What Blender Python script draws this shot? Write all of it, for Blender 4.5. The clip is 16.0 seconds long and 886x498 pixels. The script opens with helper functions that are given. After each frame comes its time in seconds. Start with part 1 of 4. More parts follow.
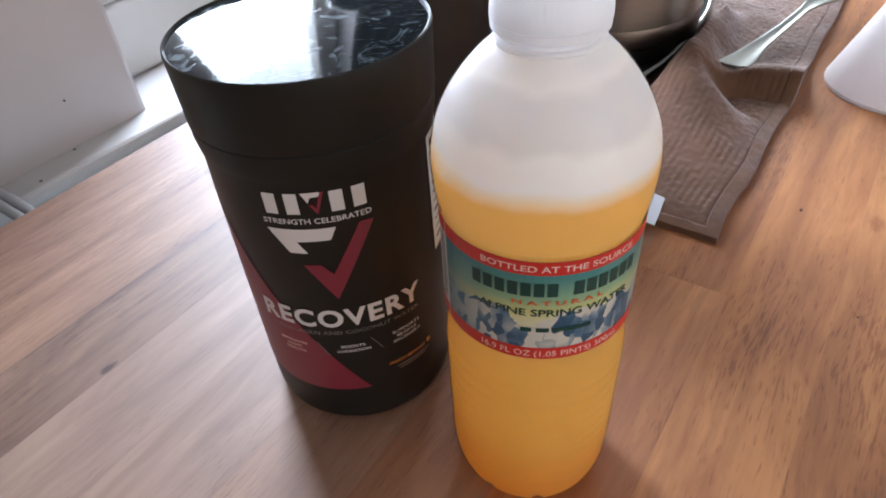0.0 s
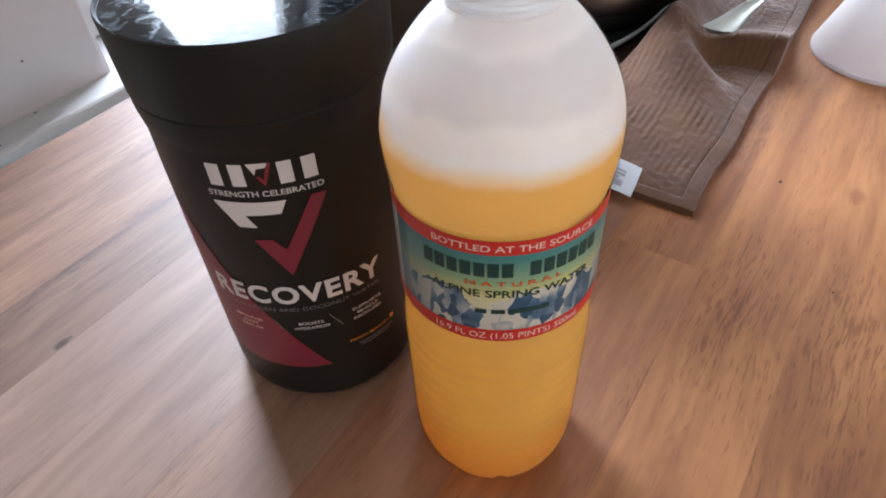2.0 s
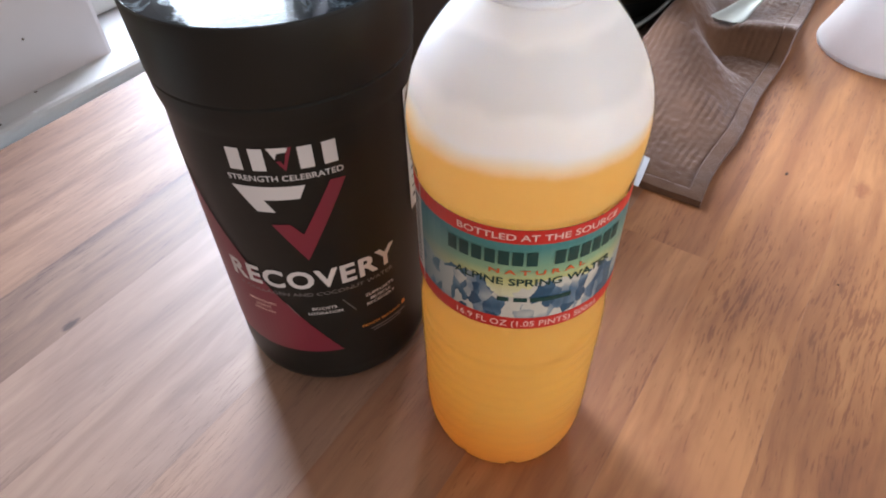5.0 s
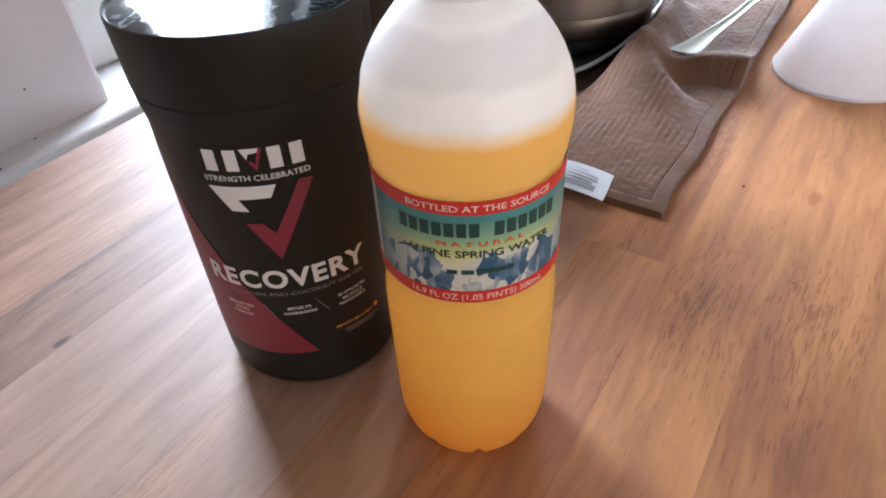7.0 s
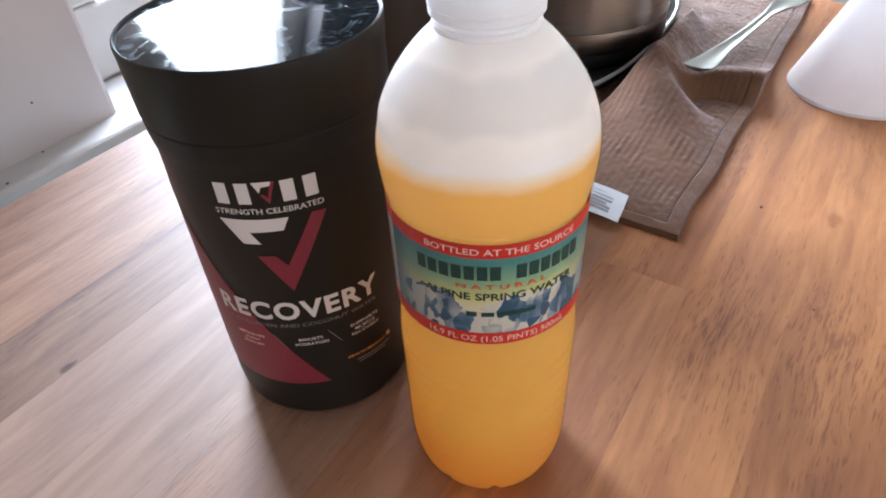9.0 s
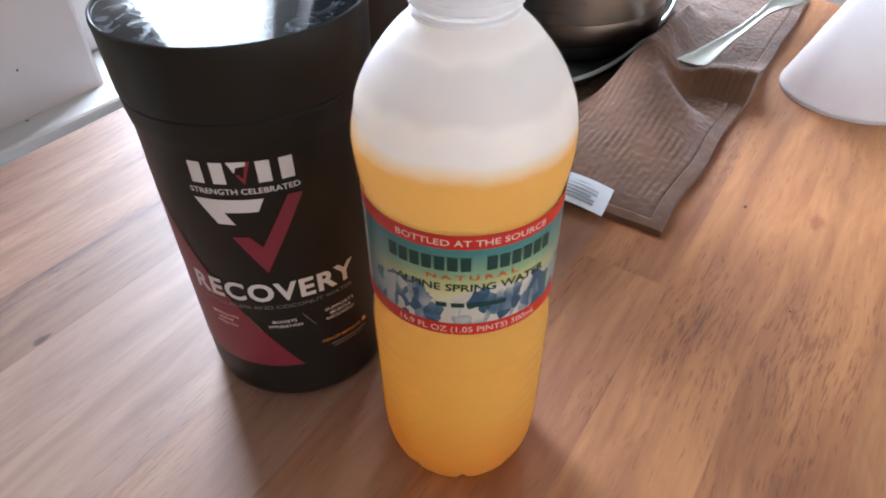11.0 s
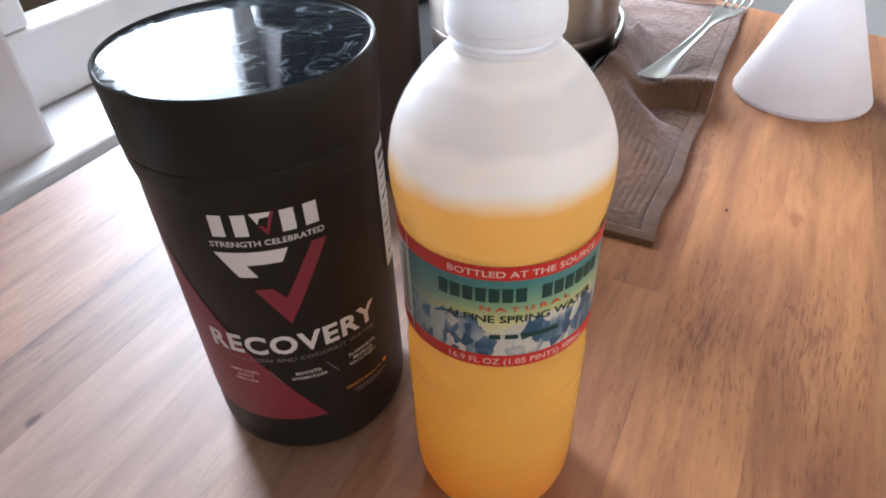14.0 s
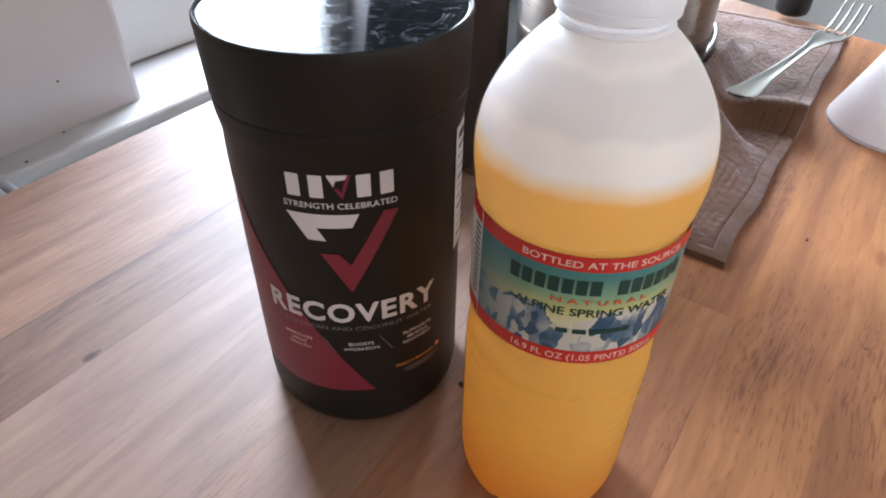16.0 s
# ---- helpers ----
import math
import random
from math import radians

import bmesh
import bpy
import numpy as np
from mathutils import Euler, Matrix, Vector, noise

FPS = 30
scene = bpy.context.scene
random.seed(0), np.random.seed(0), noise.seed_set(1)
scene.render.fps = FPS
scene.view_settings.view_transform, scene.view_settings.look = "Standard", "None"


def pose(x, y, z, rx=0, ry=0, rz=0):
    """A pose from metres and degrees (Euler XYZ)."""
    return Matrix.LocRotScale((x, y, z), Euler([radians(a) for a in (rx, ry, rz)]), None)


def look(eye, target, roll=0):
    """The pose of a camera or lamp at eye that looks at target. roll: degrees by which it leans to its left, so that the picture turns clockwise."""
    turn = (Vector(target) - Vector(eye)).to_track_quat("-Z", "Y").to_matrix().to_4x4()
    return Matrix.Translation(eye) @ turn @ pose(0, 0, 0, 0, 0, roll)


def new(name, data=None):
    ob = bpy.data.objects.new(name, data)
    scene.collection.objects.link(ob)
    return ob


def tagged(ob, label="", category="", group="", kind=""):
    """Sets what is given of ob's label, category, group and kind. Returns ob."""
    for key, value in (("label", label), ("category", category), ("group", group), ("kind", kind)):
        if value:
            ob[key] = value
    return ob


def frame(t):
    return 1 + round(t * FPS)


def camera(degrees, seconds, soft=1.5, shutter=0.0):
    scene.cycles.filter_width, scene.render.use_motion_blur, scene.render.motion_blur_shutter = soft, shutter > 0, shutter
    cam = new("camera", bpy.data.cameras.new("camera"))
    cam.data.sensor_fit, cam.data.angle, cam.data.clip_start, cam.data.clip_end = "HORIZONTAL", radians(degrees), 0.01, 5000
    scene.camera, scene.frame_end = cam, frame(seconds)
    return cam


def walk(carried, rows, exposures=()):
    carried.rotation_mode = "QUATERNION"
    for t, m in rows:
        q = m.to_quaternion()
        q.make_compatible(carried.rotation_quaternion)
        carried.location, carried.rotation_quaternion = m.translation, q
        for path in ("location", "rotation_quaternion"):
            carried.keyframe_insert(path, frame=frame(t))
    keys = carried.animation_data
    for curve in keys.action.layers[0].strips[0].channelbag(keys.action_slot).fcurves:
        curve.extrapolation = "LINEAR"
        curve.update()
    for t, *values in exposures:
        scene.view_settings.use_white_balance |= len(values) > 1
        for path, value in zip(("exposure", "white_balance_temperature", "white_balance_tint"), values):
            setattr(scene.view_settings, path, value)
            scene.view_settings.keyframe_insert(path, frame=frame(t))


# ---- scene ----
cam = camera(68.9, 16.0, soft=1.9)
PATH = [
    (0, (0.0, 0.006, 0.259), (0.024, 1.523, -1.045), -4.9),
    (0.2, (0.0011, 0.0043, 0.2579), (-0.019, 1.487, -1.054), -5.67),
    (0.5, (0.002, 0.003, 0.257), (-0.015, 1.475, -1.096), -5.4),
    (0.8, (0.002, 0.0063, 0.2576), (0.004, 1.453, -1.095), -5.32),
    (1, (0.002, 0.01, 0.258), (0.003, 1.469, -1.11), -5.7),
    (1.2, (0.0016, 0.0127, 0.2569), (0.005, 1.442, -1.113), -5.66),
    (1.5, (0.001, 0.015, 0.254), (0.017, 1.469, -1.119), -5.4),
    (1.8, (0.007, 0.0159, 0.2531), (0.024, 1.46, -1.102), -5.08),
    (2, (0.011, 0.016, 0.253), (0.062, 1.46, -1.13), -3.9),
    (2.2, (0.0118, 0.0149, 0.253), (0.074, 1.435, -1.126), -3.29),
    (2.5, (0.012, 0.013, 0.253), (-0.004, 1.455, -1.132), -4.8),
    (3, (0.001, 0.017, 0.252), (-0.074, 1.454, -1.137), -5.6),
    (3.2, (0.0014, 0.0184, 0.2502), (-0.044, 1.437, -1.13), -5.53),
    (3.5, (0.002, 0.019, 0.248), (0.01, 1.446, -1.154), -5.1),
    (4, (-0.002, 0.019, 0.252), (0.056, 1.432, -1.163), -2.2),
    (4.2, (-0.0018, 0.0189, 0.2527), (0.094, 1.412, -1.151), -1.18),
    (6.3, (0.0121, -0.0003, 0.255), (0.027, 1.465, -1.076), -5.04),
    (6.5, (0.013, -0.005, 0.255), (0.076, 1.492, -1.07), -4.2),
    (6.8, (0.0138, -0.012, 0.2511), (0.113, 1.472, -1.056), -3.29),
    (7, (0.014, -0.014, 0.249), (0.1, 1.512, -1.041), -3.9),
    (7.2, (0.0132, -0.0122, 0.2515), (0.101, 1.495, -1.03), -3.73),
    (7.5, (0.01, -0.009, 0.257), (0.112, 1.521, -1.027), -3.5),
    (7.8, (0.0068, -0.0103, 0.2579), (0.084, 1.548, -0.961), -4.25),
    (8, (0.006, -0.011, 0.258), (0.091, 1.543, -0.997), -3.6),
    (8.2, (0.0071, -0.01, 0.2559), (0.121, 1.517, -0.999), -2.88),
    (8.5, (0.01, -0.006, 0.252), (0.076, 1.535, -1.021), -4.1),
    (8.8, (0.0107, -0.002, 0.2533), (0.075, 1.508, -1.026), -4.0),
    (9, (0.011, -0.001, 0.254), (0.084, 1.531, -1.03), -4.0),
    (9.2, (0.012, -0.0017, 0.2536), (0.082, 1.511, -1.021), -4.04),
    (9.5, (0.014, -0.003, 0.253), (0.09, 1.527, -1.033), -4.0),
    (9.7, (0.0151, -0.0029, 0.253), (0.061, 1.505, -1.029), -4.51),
    (11.8, (0.0188, 0.0019, 0.2561), (0.12, 1.465, -1.074), 0.94),
    (12, (0.02, 0.002, 0.257), (0.077, 1.47, -1.1), 1.1),
    (12.2, (0.0226, -0.0016, 0.2582), (0.012, 1.462, -1.075), 0.95),
    (12.5, (0.026, -0.01, 0.261), (-0.071, 1.485, -1.064), 0.1),
    (12.8, (0.026, -0.0119, 0.2643), (-0.089, 1.486, -1.025), -1.37),
    (13, (0.026, -0.012, 0.266), (-0.125, 1.504, -1.03), -2.8),
    (13.3, (0.0215, -0.0111, 0.2669), (-0.127, 1.522, -0.977), -5.22),
    (13.5, (0.014, -0.008, 0.267), (0.048, 1.552, -0.984), -3.7),
    (13.8, (-0.0015, 0.0035, 0.2609), (0.242, 1.524, -0.984), -2.57),
    (14, (-0.011, 0.008, 0.254), (0.247, 1.541, -1.004), -2.9),
    (14.3, (-0.0192, 0.008, 0.2465), (0.32, 1.5, -1.01), 1.21),
    (14.5, (-0.022, 0.008, 0.243), (0.307, 1.492, -1.057), 3.0),
    (14.8, (-0.0245, 0.0072, 0.239), (0.206, 1.485, -1.059), 2.75),
    (15, (-0.025, 0.006, 0.238), (0.165, 1.498, -1.081), 2.6),
    (15.2, (-0.0244, 0.0044, 0.2395), (0.124, 1.489, -1.062), 2.02),
    (15.5, (-0.022, 0.003, 0.244), (0.07, 1.524, -1.051), 0.8),
    (15.8, (-0.0196, 0.0056, 0.2459), (0.057, 1.532, -1.013), 0.32),
    (16, (-0.018, 0.009, 0.246), (0.087, 1.563, -1.009), 0.7),
]
walk(cam, [(t, look(eye, target, roll)) for t, eye, target, roll in PATH],
     exposures=[(0, -0.07), (2, -0.02), (4, 0.18), (8, 0.16), (12, 0.09), (13.5, 0.09), (14.5, 0.1), (16, 0.02)])

# ---- world, sun, lights ----
U = Vector((0.6157, 0.788, 0.0))      # along the window wall and the table's staves
N = Vector((0.788, -0.6157, 0.0))     # from the window wall into the room


def sn(s, n, z=0.0):
    """A place from its run along the window wall, its distance in front of the table's middle line and its height."""
    return U * s + N * n + Vector((0, 0, z))


ANG = math.degrees(math.atan2(U.y, U.x))
TABLE = 0.0
FLOOR = -0.75
SILL = -0.03
WALL_N = -0.577
FRAME_N = -0.65
WIN_S0, WIN_S1, WIN_Z1 = 0.305, 0.70, 1.10
SEC_S0, SEC_S1 = 1.12, 1.80
CEIL = 1.75

world = bpy.data.worlds.new("daylight")
scene.world = world
world.use_nodes = True
wn = world.node_tree.nodes
sky = wn.new("ShaderNodeTexSky")
sky.sky_type = "NISHITA"
sky.sun_disc = False
sky.sun_elevation = radians(38)
sky.sun_rotation = radians(-60)
wn["Background"].inputs[1].default_value = 0.12
world.node_tree.links.new(sky.outputs[0], wn["Background"].inputs[0])


def area(name, m, w, h, power, color):
    d = bpy.data.lights.new(name, "AREA")
    d.shape, d.size, d.size_y, d.energy, d.color = "RECTANGLE", w, h, power, color
    ob = new(name, d)
    ob.matrix_world = m
    return ob


def facing(origin, direction):
    return Matrix.Translation(origin) @ Vector(direction).to_track_quat("-Z", "Y").to_matrix().to_4x4()


area("window_light", facing(sn(0.504, FRAME_N - 0.03, 0.55), N), 0.262, 1.0, 31.0, (0.70, 0.815, 1.0))
# unseen fill lamp added before the closed east wall, brightens the near sides
area("room_fill_light", facing(sn(-0.7, 2.5, 0.6), -N), 2.6, 1.9, 42.0, (1.0, 0.975, 0.95))
area("second_window_light", facing(sn((SEC_S0 + SEC_S1) / 2, FRAME_N - 0.03, 0.55), N + U * -0.25), SEC_S1 - SEC_S0 - 0.1, 1.0, 68.0, (0.80, 0.895, 0.99))

# ---- materials ----


def mat(name, color, rough=0.5, metal=0.0, **extra):
    m = bpy.data.materials.new(name)
    m.use_nodes = True
    b = m.node_tree.nodes["Principled BSDF"]
    b.inputs["Base Color"].default_value = (*color, 1)
    b.inputs["Roughness"].default_value = rough
    b.inputs["Metallic"].default_value = metal
    for key, value in extra.items():
        b.inputs[key.replace("_", " ")].default_value = value
    return m


def nodes_of(m):
    return m.node_tree.nodes, m.node_tree.links, m.node_tree.nodes["Principled BSDF"]


def add(m, kind, **props):
    nd = m.node_tree.nodes.new("ShaderNode" + kind)
    for key, value in props.items():
        if key.startswith("i_"):
            nd.inputs[key[2:].replace("_", " ")].default_value = value
    return nd


def coords(m, scale=(1, 1, 1), rot=(0, 0, 0)):
    tc = add(m, "TexCoord")
    mp = add(m, "Mapping")
    mp.inputs["Scale"].default_value = scale
    mp.inputs["Rotation"].default_value = rot
    m.node_tree.links.new(tc.outputs["Object"], mp.inputs["Vector"])
    return mp.outputs[0]


def ramp(m, fac, stops):
    r = add(m, "ValToRGB")
    e = r.color_ramp.elements
    while len(e) < len(stops):
        e.new(0.5)
    for el, (p, c) in zip(e, stops):
        el.position, el.color = p, (*c, 1)
    m.node_tree.links.new(fac, r.inputs[0])
    return r.outputs[0]


def noise_tex(m, vec, scale, detail=4, rough=0.55, distortion=0.0):
    t = add(m, "TexNoise", i_Scale=scale, i_Detail=detail, i_Roughness=rough, i_Distortion=distortion)
    m.node_tree.links.new(vec, t.inputs["Vector"])
    return t.outputs[0]


def bump(m, height, strength, distance):
    b = add(m, "Bump", i_Strength=strength, i_Distance=distance)
    m.node_tree.links.new(height, b.inputs["Height"])
    m.node_tree.links.new(b.outputs[0], m.node_tree.nodes["Principled BSDF"].inputs["Normal"])


def blotchy(name, color, other, rough, scale, bump_strength=0.1, bump_scale=None, distance=0.001, **extra):
    """A plain surface with soft stains and fine relief."""
    m = mat(name, color, rough, **extra)
    nd, ln, b = nodes_of(m)
    v = coords(m)
    c = ramp(m, noise_tex(m, v, scale, 5), [(0.3, color), (0.75, other)])
    ln.new(c, b.inputs["Base Color"])
    bump(m, noise_tex(m, v, bump_scale or scale * 12, 3), bump_strength, distance)
    return m


def oak():
    """Oiled wood staves: long grain, short dark pores, three knots, tone from stave to stave."""
    m = mat("oiled_wood", (0.4, 0.2, 0.1), 0.4)
    nd, ln, b = nodes_of(m)
    info = add(m, "ObjectInfo")
    tc = add(m, "TexCoord")
    off = add(m, "VectorMath")
    off.operation = "MULTIPLY_ADD"
    comb = add(m, "CombineXYZ")
    for k in range(3):
        ln.new(info.outputs["Random"], comb.inputs[k])
    ln.new(comb.outputs[0], off.inputs[0])
    off.inputs[1].default_value = (7.0, 3.0, 5.0)
    ln.new(tc.outputs["Object"], off.inputs[2])
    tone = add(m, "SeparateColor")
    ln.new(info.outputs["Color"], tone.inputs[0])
    # grain swirls a little
    warp = noise_tex(m, tc.outputs["Object"], 9.0, 2)
    wv = add(m, "VectorMath")
    wv.operation = "MULTIPLY_ADD"
    wc = add(m, "CombineXYZ")
    ln.new(warp, wc.inputs[1])
    ln.new(wc.outputs[0], wv.inputs[0])
    wv.inputs[1].default_value = (0.0, 0.012, 0.0)
    ln.new(off.outputs[0], wv.inputs[2])

    def stretched(sx, sy):
        mp = add(m, "Mapping")
        mp.inputs["Scale"].default_value = (sx, sy, sy)
        ln.new(wv.outputs[0], mp.inputs["Vector"])
        return mp.outputs[0]

    def multiply(a, c, fac):
        mix = add(m, "Mix")
        mix.data_type, mix.blend_type = "RGBA", "MULTIPLY"
        strength = add(m, "Math")
        strength.operation = "MULTIPLY"
        strength.inputs[1].default_value = fac
        ln.new(tone.outputs[2], strength.inputs[0])
        ln.new(strength.outputs[0], mix.inputs[0])
        ln.new(a, mix.inputs[6])
        ln.new(c, mix.inputs[7])
        return mix.outputs[2]

    broad = noise_tex(m, stretched(5.0, 24.0), 1.0, 4, 0.6, 0.8)
    fine = noise_tex(m, stretched(20.0, 230.0), 1.0, 4, 0.65)
    pore = noise_tex(m, stretched(90.0, 820.0), 1.0, 3, 0.6)
    patch = add(m, "Math")
    patch.operation = "MULTIPLY_ADD"
    patch.inputs[1].default_value = 0.55
    ln.new(noise_tex(m, stretched(7.0, 26.0), 1.0, 2), patch.inputs[0])
    ln.new(pore, patch.inputs[2])
    col = ramp(m, broad, [(0.28, (0.19, 0.060, 0.015)), (0.5, (0.275, 0.099, 0.026)), (0.72, (0.385, 0.158, 0.048))])
    col = multiply(col, ramp(m, fine, [(0.36, (0.58, 0.47, 0.38)), (0.56, (1, 1, 1))]), 0.42)
    col = multiply(col, ramp(m, patch.outputs[0], [(0.58, (0.46, 0.31, 0.20)), (0.69, (1, 1, 1))]), 0.62)
    wave = add(m, "TexWave", i_Scale=1.0, i_Distortion=9.0, i_Detail=2.0, i_Detail_Scale=1.2)
    wave.bands_direction = "Y"
    ln.new(stretched(2.2, 14.0), wave.inputs["Vector"])
    col = multiply(col, ramp(m, wave.outputs["Fac"], [(0.05, (0.74, 0.66, 0.62)), (0.4, (1, 1, 1))]), 0.4)
    for x, y, r in ((0.0767, 0.2862, 0.0036), (0.3875, 0.0108, 0.0014), (0.394, -0.030, 0.0065)):
        sub = add(m, "VectorMath")
        sub.operation = "SUBTRACT"
        sub.inputs[1].default_value = (x, y, 0)
        ln.new(tc.outputs["Object"], sub.inputs[0])
        sc = add(m, "VectorMath")
        sc.operation = "MULTIPLY"
        sc.inputs[1].default_value = (0.62 / r, 1.25 / r, 0)
        ln.new(sub.outputs[0], sc.inputs[0])
        jig = add(m, "VectorMath")
        jig.operation = "ADD"
        ln.new(sc.outputs[0], jig.inputs[0])
        nz = add(m, "TexNoise", i_Scale=260.0, i_Detail=2.0)
        ln.new(tc.outputs["Object"], nz.inputs["Vector"])
        ln.new(nz.outputs["Color"], jig.inputs[1])
        shift = add(m, "VectorMath")
        shift.operation = "SUBTRACT"
        shift.inputs[1].default_value = (0.5, 0.5, 0.5)
        ln.new(jig.outputs[0], shift.inputs[0])
        flat = add(m, "VectorMath")
        flat.operation = "MULTIPLY"
        flat.inputs[1].default_value = (1, 1, 0)
        ln.new(shift.outputs[0], flat.inputs[0])
        le = add(m, "VectorMath")
        le.operation = "LENGTH"
        ln.new(flat.outputs[0], le.inputs[0])
        dark = (0.2, 0.11, 0.08) if r < 0.006 else (0.72, 0.58, 0.48)
        col = multiply(col, ramp(m, le.outputs["Value"], [(0.45, dark), (1.0, (1, 1, 1))]), 0.92)
    # per-stave tone and saturation, with the window's sheen painted into them
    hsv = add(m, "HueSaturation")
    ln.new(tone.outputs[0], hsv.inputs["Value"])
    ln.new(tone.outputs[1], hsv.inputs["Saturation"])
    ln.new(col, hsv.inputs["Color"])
    ln.new(hsv.outputs[0], b.inputs["Base Color"])
    rr = add(m, "MapRange", i_To_Min=0.50, i_To_Max=0.58)
    ln.new(fine, rr.inputs[0])
    ln.new(rr.outputs[0], b.inputs["Roughness"])
    b.inputs["Specular IOR Level"].default_value = 0.6
    both = add(m, "Math")
    both.operation = "ADD"
    ln.new(pore, both.inputs[0])
    ln.new(fine, both.inputs[1])
    bump(m, both.outputs[0], 0.34, 0.0005)
    return m


WOOD = oak()
WHITE_WALL = blotchy("white_wall_paint", (0.545, 0.51, 0.52), (0.47, 0.435, 0.43), 0.6, 3.0, 0.15, 90, 0.0006)
SILL_PAINT = blotchy("white_gloss_paint", (0.56, 0.55, 0.55), (0.47, 0.45, 0.42), 0.35, 7.0, 0.08, 60, 0.0005)
ROOM = blotchy("room_paint", (0.42, 0.39, 0.37), (0.36, 0.33, 0.31), 0.8, 2.0, 0.1)
FLOOR_MAT = blotchy("blue_grey_floor", (0.52, 0.66, 0.78), (0.46, 0.60, 0.72), 0.5, 5.0, 0.1)
CREAM = blotchy("cream_painted_wood", (0.62, 0.55, 0.44), (0.52, 0.45, 0.35), 0.5, 14.0, 0.15)
CURTAIN = blotchy("dark_brown_curtain", (0.028, 0.019, 0.015), (0.04, 0.027, 0.021), 0.9, 25.0, 0.2)
CABLE_MAT = mat("grey_cable_sheath", (0.42, 0.43, 0.45), 0.45)
BLACK = blotchy("black_satin_plastic", (0.0155, 0.0138, 0.0118), (0.019, 0.0172, 0.0148), 0.42, 30.0, 0.04, 220, 0.0003, Specular_IOR_Level=0.18)
def scratched():
    """Glossy black plastic, dusty and scratched."""
    m = mat("black_gloss_lid", (0.010, 0.011, 0.012), 0.1)
    nd, ln, b = nodes_of(m)
    v = coords(m)
    dust = ramp(m, noise_tex(m, v, 75, 6, 0.7, 1.5), [(0.50, (0, 0, 0)), (0.68, (1, 1, 1))])
    scr = ramp(m, noise_tex(m, coords(m, (1, 14, 1), (0, 0, 0.6)), 120, 3, 0.6), [(0.61, (0, 0, 0)), (0.68, (1, 1, 1))])
    mx = add(m, "Mix")
    mx.data_type, mx.blend_type = "RGBA", "LIGHTEN"
    mx.inputs[0].default_value = 1.0
    ln.new(dust, mx.inputs[6])
    ln.new(scr, mx.inputs[7])
    rr = add(m, "MapRange", i_To_Min=0.07, i_To_Max=0.24)
    ln.new(mx.outputs[2], rr.inputs[0])
    ln.new(rr.outputs[0], b.inputs["Roughness"])
    cc = ramp(m, rr.outputs[0], [(0.1, (0.010, 0.012, 0.014)), (0.24, (0.10, 0.125, 0.14))])
    ln.new(cc, b.inputs["Base Color"])
    b.inputs["Specular IOR Level"].default_value = 0.2
    return m


LID_MAT = scratched()
PRINT_WHITE = mat("white_print", (0.62, 0.58, 0.58), 0.5)
PRINT_GREY = mat("grey_print", (0.20, 0.18, 0.18), 0.5)
PRINT_MAGENTA = mat("magenta_print", (0.19, 0.020, 0.038), 0.42)
PRINT_ORANGE = mat("orange_print", (0.75, 0.30, 0.07), 0.5)
PRINT_BLUE = mat("blue_grey_print", (0.42, 0.45, 0.50), 0.6)
BRASS = mat("brass", (0.35, 0.22, 0.09), 0.3, 1.0)
PAPER = mat("white_label_paper", (0.68, 0.67, 0.65), 0.6)
INK = mat("black_ink", (0.02, 0.02, 0.02), 0.6)
RED_BAND = mat("red_print", (0.56, 0.028, 0.022), 0.4)
RED_TEXT = mat("orange_red_print", (0.62, 0.11, 0.03), 0.45)
GREEN_INK = mat("dark_green_print", (0.008, 0.05, 0.045), 0.45)
PALE_PINK = mat("pale_pink_print", (0.80, 0.52, 0.46), 0.5)
